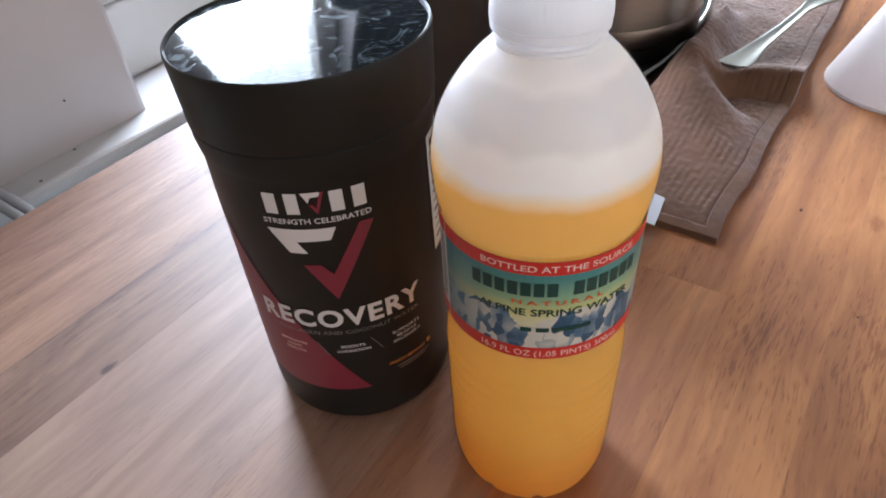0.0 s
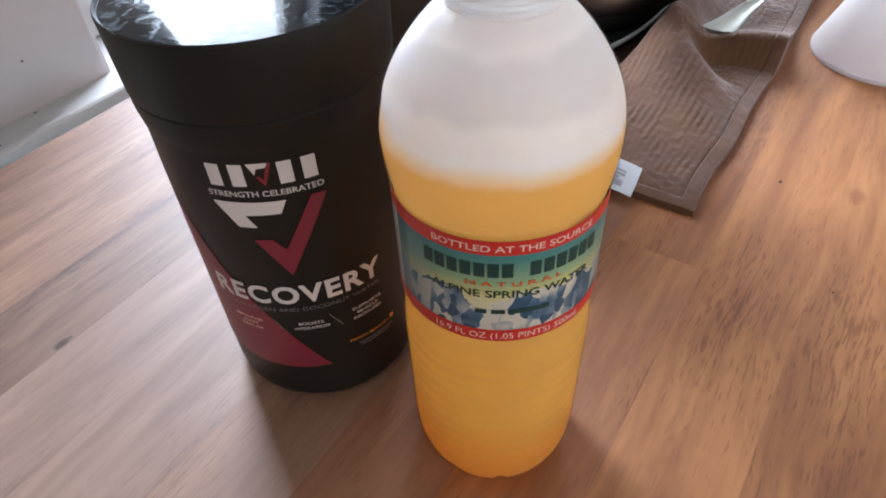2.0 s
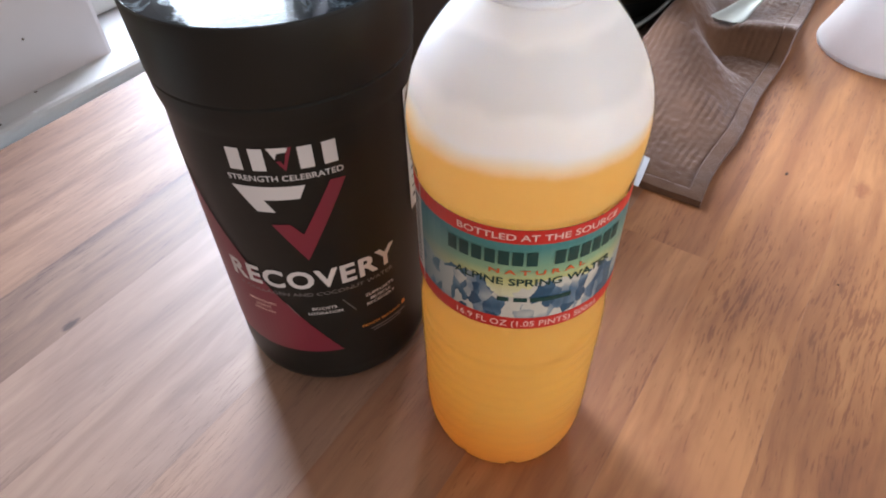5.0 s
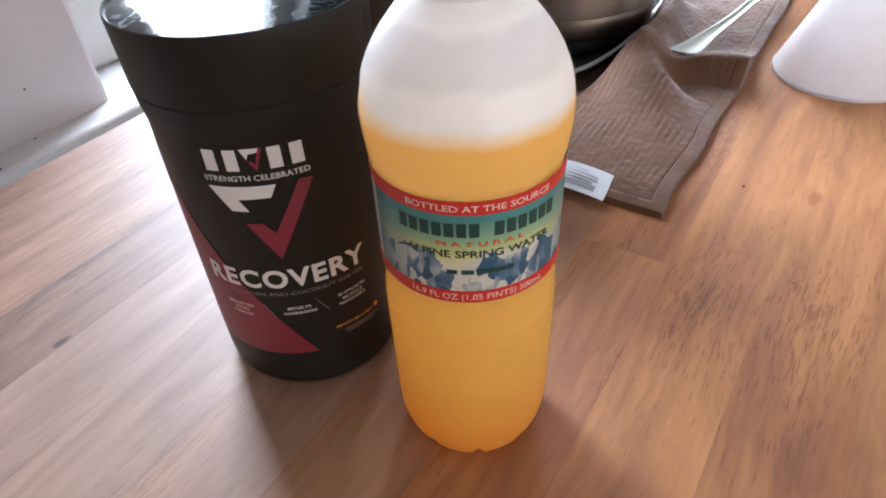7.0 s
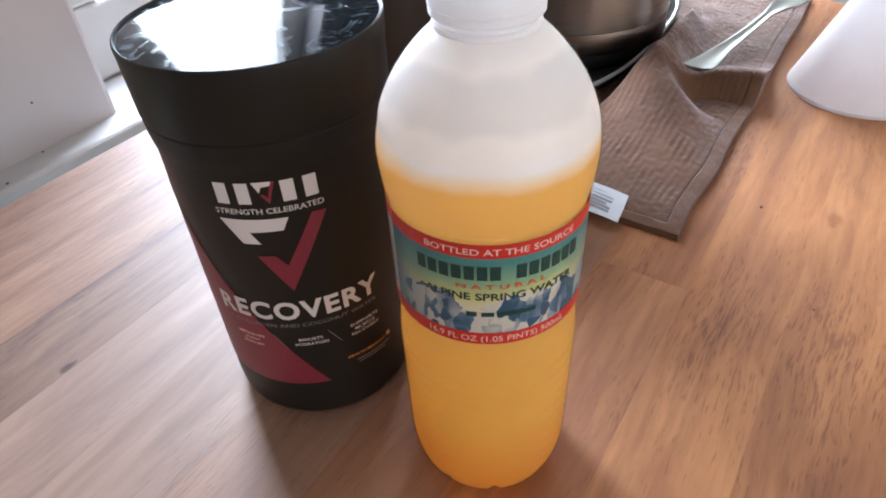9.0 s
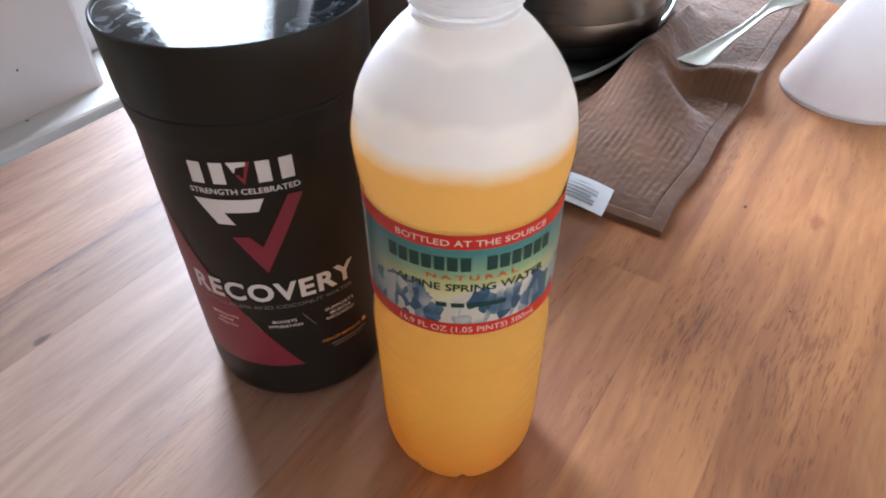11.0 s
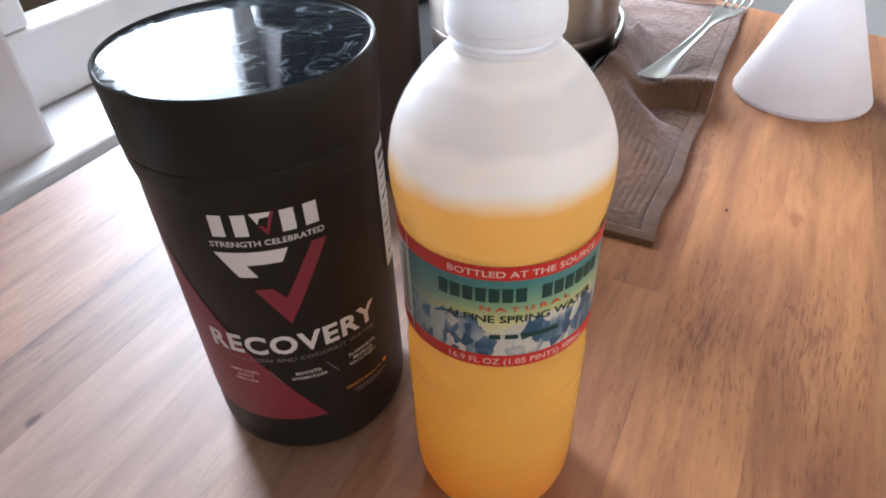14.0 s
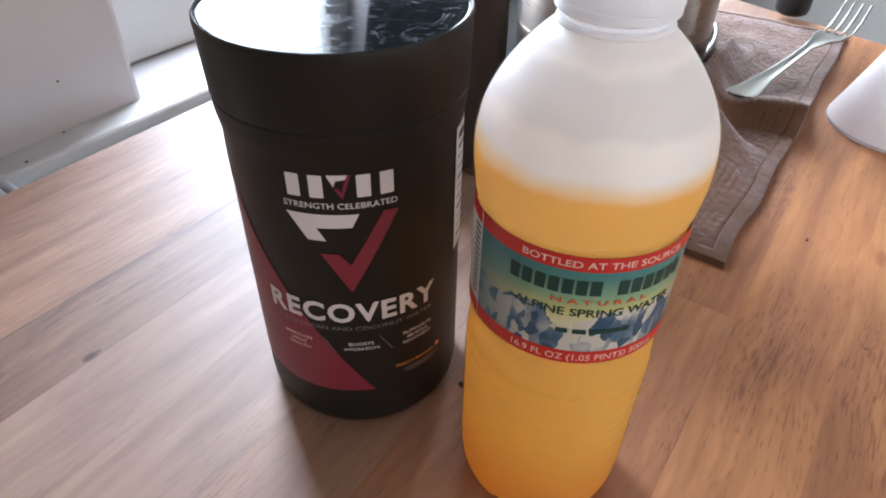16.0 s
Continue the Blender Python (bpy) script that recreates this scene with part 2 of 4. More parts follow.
def drink():
    """Cloudy orange drink that fades into white foam at the top."""
    m = mat("orange_drink_and_foam", (0.9, 0.5, 0.14), 0.4)
    nd, ln, b = nodes_of(m)
    tc = add(m, "TexCoord")
    sep = add(m, "SeparateXYZ")
    ln.new(tc.outputs["Object"], sep.inputs[0])
    froth = noise_tex(m, tc.outputs["Object"], 60, 4)
    lift = add(m, "Math")
    lift.operation = "MULTIPLY_ADD"
    lift.inputs[1].default_value = 0.0045
    ln.new(froth, lift.inputs[0])
    ln.new(sep.outputs[2], lift.inputs[2])
    rng = add(m, "MapRange", i_From_Min=0.02, i_From_Max=0.1995)
    ln.new(lift.outputs[0], rng.inputs[0])
    col = ramp(m, rng.outputs[0], [(0.0, (0.93, 0.50, 0.13)), (0.18, (0.95, 0.63, 0.20)), (0.45, (0.95, 0.64, 0.22)), (0.772, (0.90, 0.53, 0.15)), (0.79, (0.94, 0.78, 0.58)), (0.808, (0.965, 0.97, 0.99))])
    lump = add(m, "Math")
    lump.operation = "MULTIPLY_ADD"
    lump.inputs[1].default_value = 0.010
    ln.new(noise_tex(m, tc.outputs["Object"], 50, 2), lump.inputs[0])
    ln.new(sep.outputs[2], lump.inputs[2])
    film = add(m, "MapRange", i_From_Min=0.025, i_From_Max=0.2045)
    ln.new(lump.outputs[0], film.inputs[0])
    patch = add(m, "Mix")
    patch.data_type, patch.blend_type = "RGBA", "MULTIPLY"
    ln.new(ramp(m, rng.outputs[0], [(0.80, (0, 0, 0)), (0.84, (1, 1, 1))]), patch.inputs[0])
    ln.new(col, patch.inputs[6])
    ln.new(ramp(m, film.outputs[0], [(0.832, (1, 1, 1)), (0.85, (0.875, 0.88, 0.89)), (0.905, (0.875, 0.88, 0.89)), (0.918, (1, 1, 1)), (0.935, (0.94, 0.94, 0.95))]), patch.inputs[7])
    ln.new(patch.outputs[2], b.inputs["Base Color"])
    b.inputs["Subsurface Weight"].default_value = 1.0
    b.inputs["Subsurface Radius"].default_value = (1.0, 0.9, 0.8)
    b.inputs["Subsurface Scale"].default_value = 0.007
    soft = noise_tex(m, tc.outputs["Object"], 38, 3)
    bump(m, soft, 0.15, 0.003)
    tr = add(m, "BsdfTranslucent")
    ln.new(patch.outputs[2], tr.inputs["Color"])
    mx = add(m, "MixShader")
    ln.new(ramp(m, rng.outputs[0], [(0.77, (0.62, 0.62, 0.62)), (0.83, (0.52, 0.52, 0.52))]), mx.inputs[0])
    ln.new(b.outputs[0], mx.inputs[1])
    ln.new(tr.outputs[0], mx.inputs[2])
    ln.new(mx.outputs[0], nd["Material Output"].inputs[0])
    return m


LIQUID = drink()
PLATE_MAT = mat("pale_glazed_china", (0.72, 0.80, 0.80), 0.15)


def milky(name, color, share):
    """Thin white plastic that lets some of the light behind it through."""
    m = mat(name, color, 0.5, Specular_IOR_Level=0.25)
    nd, ln, b = nodes_of(m)
    c = ramp(m, noise_tex(m, coords(m), 35, 4), [(0.3, color), (0.75, tuple(0.93 * v for v in color))])
    ln.new(c, b.inputs["Base Color"])
    tr = add(m, "BsdfTranslucent")
    ln.new(c, tr.inputs["Color"])
    mx = add(m, "MixShader", i_Fac=share)
    ln.new(b.outputs[0], mx.inputs[1])
    ln.new(tr.outputs[0], mx.inputs[2])
    ln.new(mx.outputs[0], nd["Material Output"].inputs[0])
    return m


CAP_MAT = milky("white_cap_plastic", (0.95, 0.945, 0.955), 0.5)
CONE_MAT = milky("white_funnel_plastic", (0.93, 0.91, 0.935), 0.55)


def clear_plastic():
    """Thin clear wall: lets light straight through and mirrors at the edges."""
    m = bpy.data.materials.new("clear_bottle_plastic")
    m.use_nodes = True
    nd, ln = m.node_tree.nodes, m.node_tree.links
    nd.remove(nd["Principled BSDF"])
    tr = nd.new("ShaderNodeBsdfTransparent")
    tr.inputs[0].default_value = (0.97, 0.98, 0.98, 1)
    gl = nd.new("ShaderNodeBsdfGlossy")
    gl.inputs["Roughness"].default_value = 0.13
    fr = nd.new("ShaderNodeFresnel")
    fr.inputs[0].default_value = 1.38
    mx = nd.new("ShaderNodeMixShader")
    thin = nd.new("ShaderNodeMath")
    thin.operation = "MULTIPLY"
    thin.inputs[1].default_value = 0.35
    ln.new(fr.outputs[0], thin.inputs[0])
    ln.new(thin.outputs[0], mx.inputs[0])
    ln.new(tr.outputs[0], mx.inputs[1])
    ln.new(gl.outputs[0], mx.inputs[2])
    ln.new(mx.outputs[0], nd["Material Output"].inputs[0])
    return m


CLEAR = clear_plastic()


def label_art():
    """Label picture: green sky fading to a yellow glow above blue and white peaks."""
    m = mat("printed_label_film", (0.3, 0.5, 0.45), 0.35)
    nd, ln, b = nodes_of(m)
    tc = add(m, "TexCoord")
    sep = add(m, "SeparateXYZ")
    ln.new(tc.outputs["Object"], sep.inputs[0])
    rng = add(m, "MapRange", i_From_Min=0.1045, i_From_Max=0.1345)
    ln.new(sep.outputs[2], rng.inputs[0])
    sky_c = ramp(m, rng.outputs[0], [(0.35, (0.62, 0.60, 0.40)), (0.52, (0.55, 0.53, 0.22)), (0.66, (0.25, 0.40, 0.24)), (0.95, (0.06, 0.22, 0.22))])
    v = coords(m, (1, 1, 1))
    facet = add(m, "TexVoronoi", i_Scale=1.0, i_Randomness=1.0)
    bent = add(m, "VectorMath")
    bent.operation = "MULTIPLY_ADD"
    jitter = add(m, "TexNoise", i_Scale=170.0, i_Detail=3.0)
    ln.new(v, jitter.inputs["Vector"])
    ln.new(jitter.outputs["Color"], bent.inputs[0])
    bent.inputs[1].default_value = (0.8, 0.8, 0.8)
    ln.new(coords(m, (330, 330, 190), (0, 0.5, 0)), bent.inputs[2])
    ln.new(bent.outputs[0], facet.inputs["Vector"])
    pick = add(m, "SeparateColor")
    ln.new(facet.outputs["Color"], pick.inputs[0])
    lay = add(m, "Math")
    lay.operation = "MULTIPLY_ADD"
    lay.inputs[1].default_value = 0.45
    ln.new(pick.outputs[0], lay.inputs[0])
    ln.new(noise_tex(m, v, 55, 2), lay.inputs[2])
    rock = ramp(m, lay.outputs[0], [(0.62, (0.03, 0.085, 0.15)), (0.69, (0.085, 0.16, 0.24)), (0.76, (0.26, 0.31, 0.34)), (0.85, (0.55, 0.53, 0.47))])
    ridge = noise_tex(m, v, 60, 4, 0.6)
    addn = add(m, "Math")
    addn.operation = "MULTIPLY_ADD"
    addn.inputs[1].default_value = 0.9
    addn.inputs[2].default_value = -0.02
    ln.new(ridge, addn.inputs[0])
    lt = add(m, "Math")
    lt.operation = "LESS_THAN"
    ln.new(rng.outputs[0], lt.inputs[0])
    ln.new(addn.outputs[0], lt.inputs[1])
    mix = add(m, "Mix")
    mix.data_type = "RGBA"
    ln.new(lt.outputs[0], mix.inputs[0])
    ln.new(sky_c, mix.inputs[6])
    ln.new(rock, mix.inputs[7])
    # teal towards both sides of the picture
    at = add(m, "Math")
    at.operation = "ABSOLUTE"
    ln.new(sep.outputs[0], at.inputs[0])
    side = add(m, "MapRange", i_From_Min=0.018, i_From_Max=0.031, i_To_Max=0.8)
    ln.new(at.outputs[0], side.inputs[0])
    mix3 = add(m, "Mix")
    mix3.data_type = "RGBA"
    ln.new(side.outputs[0], mix3.inputs[0])
    ln.new(mix.outputs[2], mix3.inputs[6])
    mix3.inputs[7].default_value = (0.03, 0.15, 0.20, 1)
    ln.new(mix3.outputs[2], b.inputs["Base Color"])
    return m


LABEL = label_art()


def steel():
    m = mat("brushed_steel", (0.30, 0.255, 0.22), 0.22, 1.0)
    nd, ln, b = nodes_of(m)
    b.inputs["Anisotropic"].default_value = 0.85
    b.inputs["Anisotropic Rotation"].default_value = 0.25
    v = coords(m, (1, 1, 160))
    t = noise_tex(m, v, 12, 3)
    rr = add(m, "MapRange", i_To_Min=0.24, i_To_Max=0.34)
    ln.new(t, rr.inputs[0])
    ln.new(rr.outputs[0], b.inputs["Roughness"])
    bump(m, t, 0.05, 0.0005)
    return m


STEEL = steel()

POT_BAND = mat("dull_steel", (0.115, 0.088, 0.074), 0.34, 1.0)
FORK_STEEL = mat("polished_steel", (0.38, 0.39, 0.37), 0.38, 1.0)
POT_BLACK = mat("black_enamel", (0.012, 0.011, 0.011), 0.4, Specular_IOR_Level=0.3)
CANISTER_MAT = blotchy("dark_brown_glaze", (0.016, 0.0115, 0.010), (0.026, 0.018, 0.015), 0.32, 22.0, 0.08, 60, 0.0006, Specular_IOR_Level=0.25)
TRAY_MAT = mat("black_tray_coating", (0.011, 0.0105, 0.010), 0.75, 0.0, Specular_IOR_Level=0.08)
TRAY_RIM = mat("bare_metal_rim", (0.24, 0.25, 0.235), 0.45, 0.9)


def cloth_mat():
    m = mat("ribbed_brown_cotton", (0.30, 0.19, 0.14), 0.95)
    nd, ln, b = nodes_of(m)
    v = coords(m)
    c = ramp(m, noise_tex(m, v, 30, 5), [(0.3, (0.078, 0.034, 0.016)), (0.7, (0.130, 0.062, 0.033))])
    ln.new(c, b.inputs["Base Color"])
    b.inputs["Sheen Weight"].default_value = 0.55
    b.inputs["Sheen Tint"].default_value = (0.96, 0.86, 0.92, 1)
    b.inputs["Sheen Roughness"].default_value = 0.35
    bump(m, noise_tex(m, v, 900, 2), 0.5, 0.0008)
    return m


CLOTH = cloth_mat()
TAG_MAT = blotchy("white_satin_tag", (0.58, 0.585, 0.61), (0.50, 0.515, 0.55), 0.5, 60, 0.1)
GLASS = clear_plastic()

# ---- mesh helpers ----


def link(bm, name, material, parent=None, label="", smooth=True):
    me = bpy.data.meshes.new(name)
    bm.normal_update()
    bm.to_mesh(me)
    bm.free()
    if smooth:
        for p in me.polygons:
            p.use_smooth = True
        me.set_sharp_from_angle(angle=radians(38))
    me.materials.append(material)
    ob = new(name, me)
    if parent:
        ob.parent = parent
    if label:
        ob["label"] = label
    return ob


def part(name, bm, material, parent, label="", smooth=True):
    return link(bm, name, material, parent, label, smooth)


def empty(name, m):
    ob = new(name)
    ob.empty_display_size = 0.05
    ob.matrix_world = m
    return ob


def turned(profile, steps=96):
    """A lathe body from (radius, height) pairs; a radius of 0 closes it."""
    bm = bmesh.new()
    rings = []
    for r, z in profile:
        if r <= 1e-6:
            rings.append([bm.verts.new((0, 0, z))])
        else:
            rings.append([bm.verts.new((r * math.sin(2 * math.pi * k / steps), -r * math.cos(2 * math.pi * k / steps), z)) for k in range(steps)])
    for a, c in zip(rings, rings[1:]):
        for k in range(steps):
            j = (k + 1) % steps
            if len(a) == 1 and len(c) == 1:
                continue
            if len(a) == 1:
                bm.faces.new((a[0], c[j], c[k]))
            elif len(c) == 1:
                bm.faces.new((a[k], a[j], c[0]))
            else:
                bm.faces.new((a[k], a[j], c[j], c[k]))
    bmesh.ops.recalc_face_normals(bm, faces=bm.faces)
    return bm


def smooth_profile(points, per=6):
    """Catmull-Rom through (radius, height) pairs."""
    out = []
    p = [points[0], *points, points[-1]]
    for i in range(1, len(p) - 2):
        for k in range(per):
            t = k / per
            q = []
            for c in range(2):
                a, b0, d, e = p[i - 1][c], p[i][c], p[i + 1][c], p[i + 2][c]
                q.append(0.5 * (2 * b0 + (d - a) * t + (2 * a - 5 * b0 + 4 * d - e) * t * t + (3 * b0 - a - 3 * d + e) * t ** 3))
            out.append((max(q[0], 0.0), q[1]))
    out.append(points[-1])
    return out


def box(x0, x1, y0, y1, z0, z1, bevel=0.0, segments=2):
    bm = bmesh.new()
    bmesh.ops.create_cube(bm, size=1)
    for v in bm.verts:
        v.co = ((x0 + x1) / 2 + v.co.x * (x1 - x0), (y0 + y1) / 2 + v.co.y * (y1 - y0), (z0 + z1) / 2 + v.co.z * (z1 - z0))
    if bevel:
        bmesh.ops.bevel(bm, geom=list(bm.edges), offset=bevel, segments=segments, affect="EDGES", profile=0.5)
    return bm


def tube(points, r, steps=12):
    """A round cord through points."""
    bm = bmesh.new()
    rings = []
    pts = [Vector(p) for p in points]
    for i, p in enumerate(pts):
        d = (pts[min(i + 1, len(pts) - 1)] - pts[max(i - 1, 0)]).normalized()
        a = d.orthogonal().normalized() if i == 0 else (a - d * a.dot(d)).normalized()
        c = d.cross(a)
        rings.append([bm.verts.new(p + (a * math.cos(2 * math.pi * k / steps) + c * math.sin(2 * math.pi * k / steps)) * r) for k in range(steps)])
    for q, w in zip(rings, rings[1:]):
        for k in range(steps):
            bm.faces.new((q[k], q[(k + 1) % steps], w[(k + 1) % steps], w[k]))
    bm.faces.new(rings[0])
    bm.faces.new(rings[-1])
    bmesh.ops.recalc_face_normals(bm, faces=bm.faces)
    return bm


def slice_x(bm, step):
    """Cuts a flat print into narrow strips so that it can follow a round wall."""
    xs = [v.co.x for v in bm.verts]
    k = math.ceil(min(xs) / step) * step
    while k < max(xs):
        bmesh.ops.bisect_plane(bm, geom=list(bm.verts) + list(bm.edges) + list(bm.faces), plane_co=(k, 0, 0), plane_no=(1, 0, 0))
        k += step
    return bm


def wrapped(bm, r):
    """Rolls a flat print (x along the girth, y up) round a wall of radius r, facing -y."""
    slice_x(bm, 0.0025)
    for v in bm.verts:
        a = v.co.x / r
        rr = r + v.co.z
        v.co = (rr * math.sin(a), -rr * math.cos(a), v.co.y)
    return bm


def lettering(text, width, height, x, y, bold=0.0, space=1.0):
    """Flat letters of that width and cap height, centred at (x, y of the baseline)."""
    cu = bpy.data.curves.new("letters", "FONT")
    cu.body, cu.size, cu.offset, cu.space_character = text, 1.0, bold, space
    cu.resolution_u = 3
    ob = bpy.data.objects.new("letters", cu)
    scene.collection.objects.link(ob)
    bpy.context.view_layer.update()
    me = bpy.data.meshes.new_from_object(ob.evaluated_get(bpy.context.evaluated_depsgraph_get()))
    bpy.data.objects.remove(ob)
    bm = bmesh.new()
    bm.from_mesh(me)
    bpy.data.meshes.remove(me)
    bpy.data.curves.remove(cu)
    x0, x1 = min(v.co.x for v in bm.verts), max(v.co.x for v in bm.verts)
    y1 = 0.73
    for v in bm.verts:
        v.co = (x + ((v.co.x - x0) / (x1 - x0) - 0.5) * width, y + v.co.y / y1 * height, 0)
    return bm


def polygon(points):
    bm = bmesh.new()
    f = bm.faces.new([bm.verts.new((x, y, 0)) for x, y in points])
    bmesh.ops.triangulate(bm, faces=[f])
    return bm


def bars(rows):
    """Plain bars (x, y, width, height) in one flat mesh."""
    bm = bmesh.new()
    for x, y, w, h in rows:
        bm.faces.new([bm.verts.new((x + a * w / 2, y + c * h / 2, 0)) for a, c in ((-1, -1), (1, -1), (1, 1), (-1, 1))])
    return bm


def outward(bm):
    bmesh.ops.recalc_face_normals(bm, faces=bm.faces)
    return bm


# ---- the room ----
M0 = Matrix.Rotation(radians(ANG), 4, "Z")        # local x runs along the wall, local -y into the room


def setting(name, bm, material, label, category, m=M0, smooth=False):
    ob = link(bm, name, material, smooth=smooth)
    ob.matrix_world = m
    return tagged(ob, label, category, kind="structure")


# local y = -n
setting("floor", box(-2.2, 2.4, -2.6, 0.75, FLOOR - 0.1, FLOOR), FLOOR_MAT, "blue-grey smooth floor far below the table", "floor")
setting("ceiling", box(-2.2, 2.4, -2.6, 0.75, CEIL, CEIL + 0.1), ROOM, "plain pale ceiling over the room", "ceiling")
setting("wall_south", box(-2.3, -2.2, -2.6, 0.75, FLOOR, CEIL), ROOM, "plain painted room wall in shade", "wall")
setting("wall_north", box(2.4, 2.5, -2.6, 0.75, FLOOR, CEIL), ROOM, "plain painted room wall in shade", "wall")
setting("wall_east", box(-2.3, 2.5, -2.7, -2.6, FLOOR, CEIL), ROOM, "plain painted room wall in shade", "wall")
W0, W1 = -WALL_N, -FRAME_N + 0.06
setting("wall_window_low", box(-2.2, 2.4, W0 + 0.012, W1, FLOOR, SILL - 0.017), WHITE_WALL, "white plastered wall below the window sill", "wall")
setting("wall_window_side", box(-2.2, WIN_S0, W0, W1, SILL - 0.012, CEIL, 0.006), WHITE_WALL, "white plastered wall beside the window recess", "wall", smooth=False)
setting("wall_window_end", box(WIN_S1, SEC_S0, W0, W1, SILL - 0.012, CEIL, 0.006), WHITE_WALL, "white plastered wall beside the window recess", "wall")
setting("wall_window_far", box(SEC_S1, 2.4, W0, W1, SILL - 0.012, CEIL, 0.006), WHITE_WALL, "white plastered wall beyond the second window", "wall")
setting("wall_second_top", box(SEC_S0, SEC_S1, W0 + 0.002, W1, WIN_Z1, CEIL), WHITE_WALL, "white plastered wall over the second window", "wall")
setting("wall_window_top", box(WIN_S0, WIN_S1, W0 + 0.002, W1, WIN_Z1, CEIL), WHITE_WALL, "white plastered wall over the window", "wall")
setting("window_sill", box(-0.55, 2.3, W0 - 0.034, W1, SILL - 0.016, SILL - 0.001, 0.0055, 3), SILL_PAINT, "white glossy painted wooden window sill, scuffed", "window sill")

FR = -FRAME_N


def build_window(name, s0, s1, left, right):
    w = empty(name, M0)
    tagged(w, "white painted window with bright daylight behind it", "window", kind="structure")
    part("bottom_rail", box(s0, s1, FR, FR + 0.05, SILL, 0.045, 0.004), SILL_PAINT, w, smooth=False)
    part("top_rail", box(s0, s1, FR, FR + 0.05, WIN_Z1 - 0.06, WIN_Z1, 0.004), SILL_PAINT, w, smooth=False)
    part("stile", box(s0, s0 + left, FR + 0.002, FR + 0.048, 0.045, WIN_Z1 - 0.06, 0.004), SILL_PAINT, w, smooth=False)
    part("stile", box(s1 - right, s1, FR + 0.002, FR + 0.048, 0.045, WIN_Z1 - 0.06, 0.004), SILL_PAINT, w, smooth=False)
    pane = part("pane", box(s0 + left, s1 - right, FR + 0.022, FR + 0.026, 0.045, WIN_Z1 - 0.06), GLASS, w, "clear window pane", smooth=False)
    pane.visible_shadow = False


build_window("window_1", WIN_S0, WIN_S1, 0.066, 0.065)
build_window("window_2", SEC_S0, SEC_S1, 0.05, 0.05)

# dark curtain beside the window


def pleats(s0, s1, z0, z1, depth):
    bm = bmesh.new()
    n = 240
    rows = []
    for z in (z0, z0 + 0.03, (z0 + z1) / 2, z1):
        line = []
        for k in range(n + 1):
            s = s0 + (s1 - s0) * k / n
            y = depth * math.sin(s * 90 + 0.8 * math.sin(s * 17)) + 0.3 * depth * math.sin(s * 211)
            line.append(bm.verts.new((s, 0.552 + y, z)))
        rows.append(line)
    for a, c in zip(rows, rows[1:]):
        for k in range(n):
            bm.faces.new((a[k], a[k + 1], c[k + 1], c[k]))
    bmesh.ops.solidify(bm, geom=list(bm.faces), thickness=0.002)
    return bm


curtain = link(pleats(0.647, 1.06, FLOOR + 0.02, 1.3, 0.014), "curtain", CURTAIN)
curtain.matrix_world = M0
tagged(curtain, "dark brown pleated curtain hanging beside the window", "curtain")

# cream post and the grey cables beside the table
post = empty("cream_post", M0)
tagged(post, "cream painted wooden post standing beside the table", "post")
part("board", box(-0.16, 0.104, 0.492, 0.522, FLOOR, 1.2, 0.003), CREAM, post, smooth=False)
part("dark_strip", box(0.096, 0.116, 0.523, 0.540, FLOOR, 1.2, 0.002), TRAY_MAT, post, "dark grey strip just behind the board", smooth=False)
for k in range(2):
    cord = link(tube([sn(*p) for p in ((0.02, -0.585, -0.025 + 0.004 * k), (0.075, -0.60, -0.018), (0.118 + 0.008 * k, -0.598, -0.016), (0.132 + 0.009 * k, -0.572, -0.018), (0.138 + 0.009 * k, -0.54, -0.024), (0.142 + 0.009 * k, -0.50, -0.036), (0.143 + 0.009 * k, -0.47, -0.06), (0.142, -0.46, -0.2), (0.14, -0.47, FLOOR + 0.004))], 0.0042), "power_cable", CABLE_MAT)
    tagged(cord, "grey power cable hanging between sill and table", "cable", "cables by the sill")

# ---- table ----
table = empty("table", M0)
tagged(table, "oiled butcher-block wooden table with worn grain", "table")
EDGE = 0.464
rng = random.Random(4)


def end_s(n):
    return 0.775 - 0.345 * n


def stave(s0, s1a, s1b, y0, y1):
    """One stave from s0 to a slanted end."""
    bm = bmesh.new()
    low, top, g = -0.032, TABLE, 0.00001
    c = [(s0 + g, y0 + g), (s1a - g, y0 + g), (s1b - g, y1 - g), (s0 + g, y1 - g)]
    lo = [bm.verts.new((x, y, low)) for x, y in c]
    mi = [bm.verts.new((x, y, top - 0.00007)) for x, y in c]
    k = 0.00005
    ins = ((k, k), (-k, k), (-k, -k), (k, -k))
    hi = [bm.verts.new((x + i, y + j, top)) for (x, y), (i, j) in zip(c, ins)]
    for a, d in ((lo, mi), (mi, hi)):
        for q in range(4):
            bm.faces.new((a[q], a[(q + 1) % 4], d[(q + 1) % 4], d[q]))
    bm.faces.new(hi)
    bm.faces.new(lo[::-1])
    return bm


rows = [EDGE, 0.4365] + [0.3855 - 0.051 * k for k in range(19)]
# tone of the staves that show, from the window side; light falloff put in
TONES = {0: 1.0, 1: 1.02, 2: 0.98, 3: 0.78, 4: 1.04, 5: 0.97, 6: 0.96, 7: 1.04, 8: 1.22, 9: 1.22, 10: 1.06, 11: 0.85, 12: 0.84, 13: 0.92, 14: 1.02}
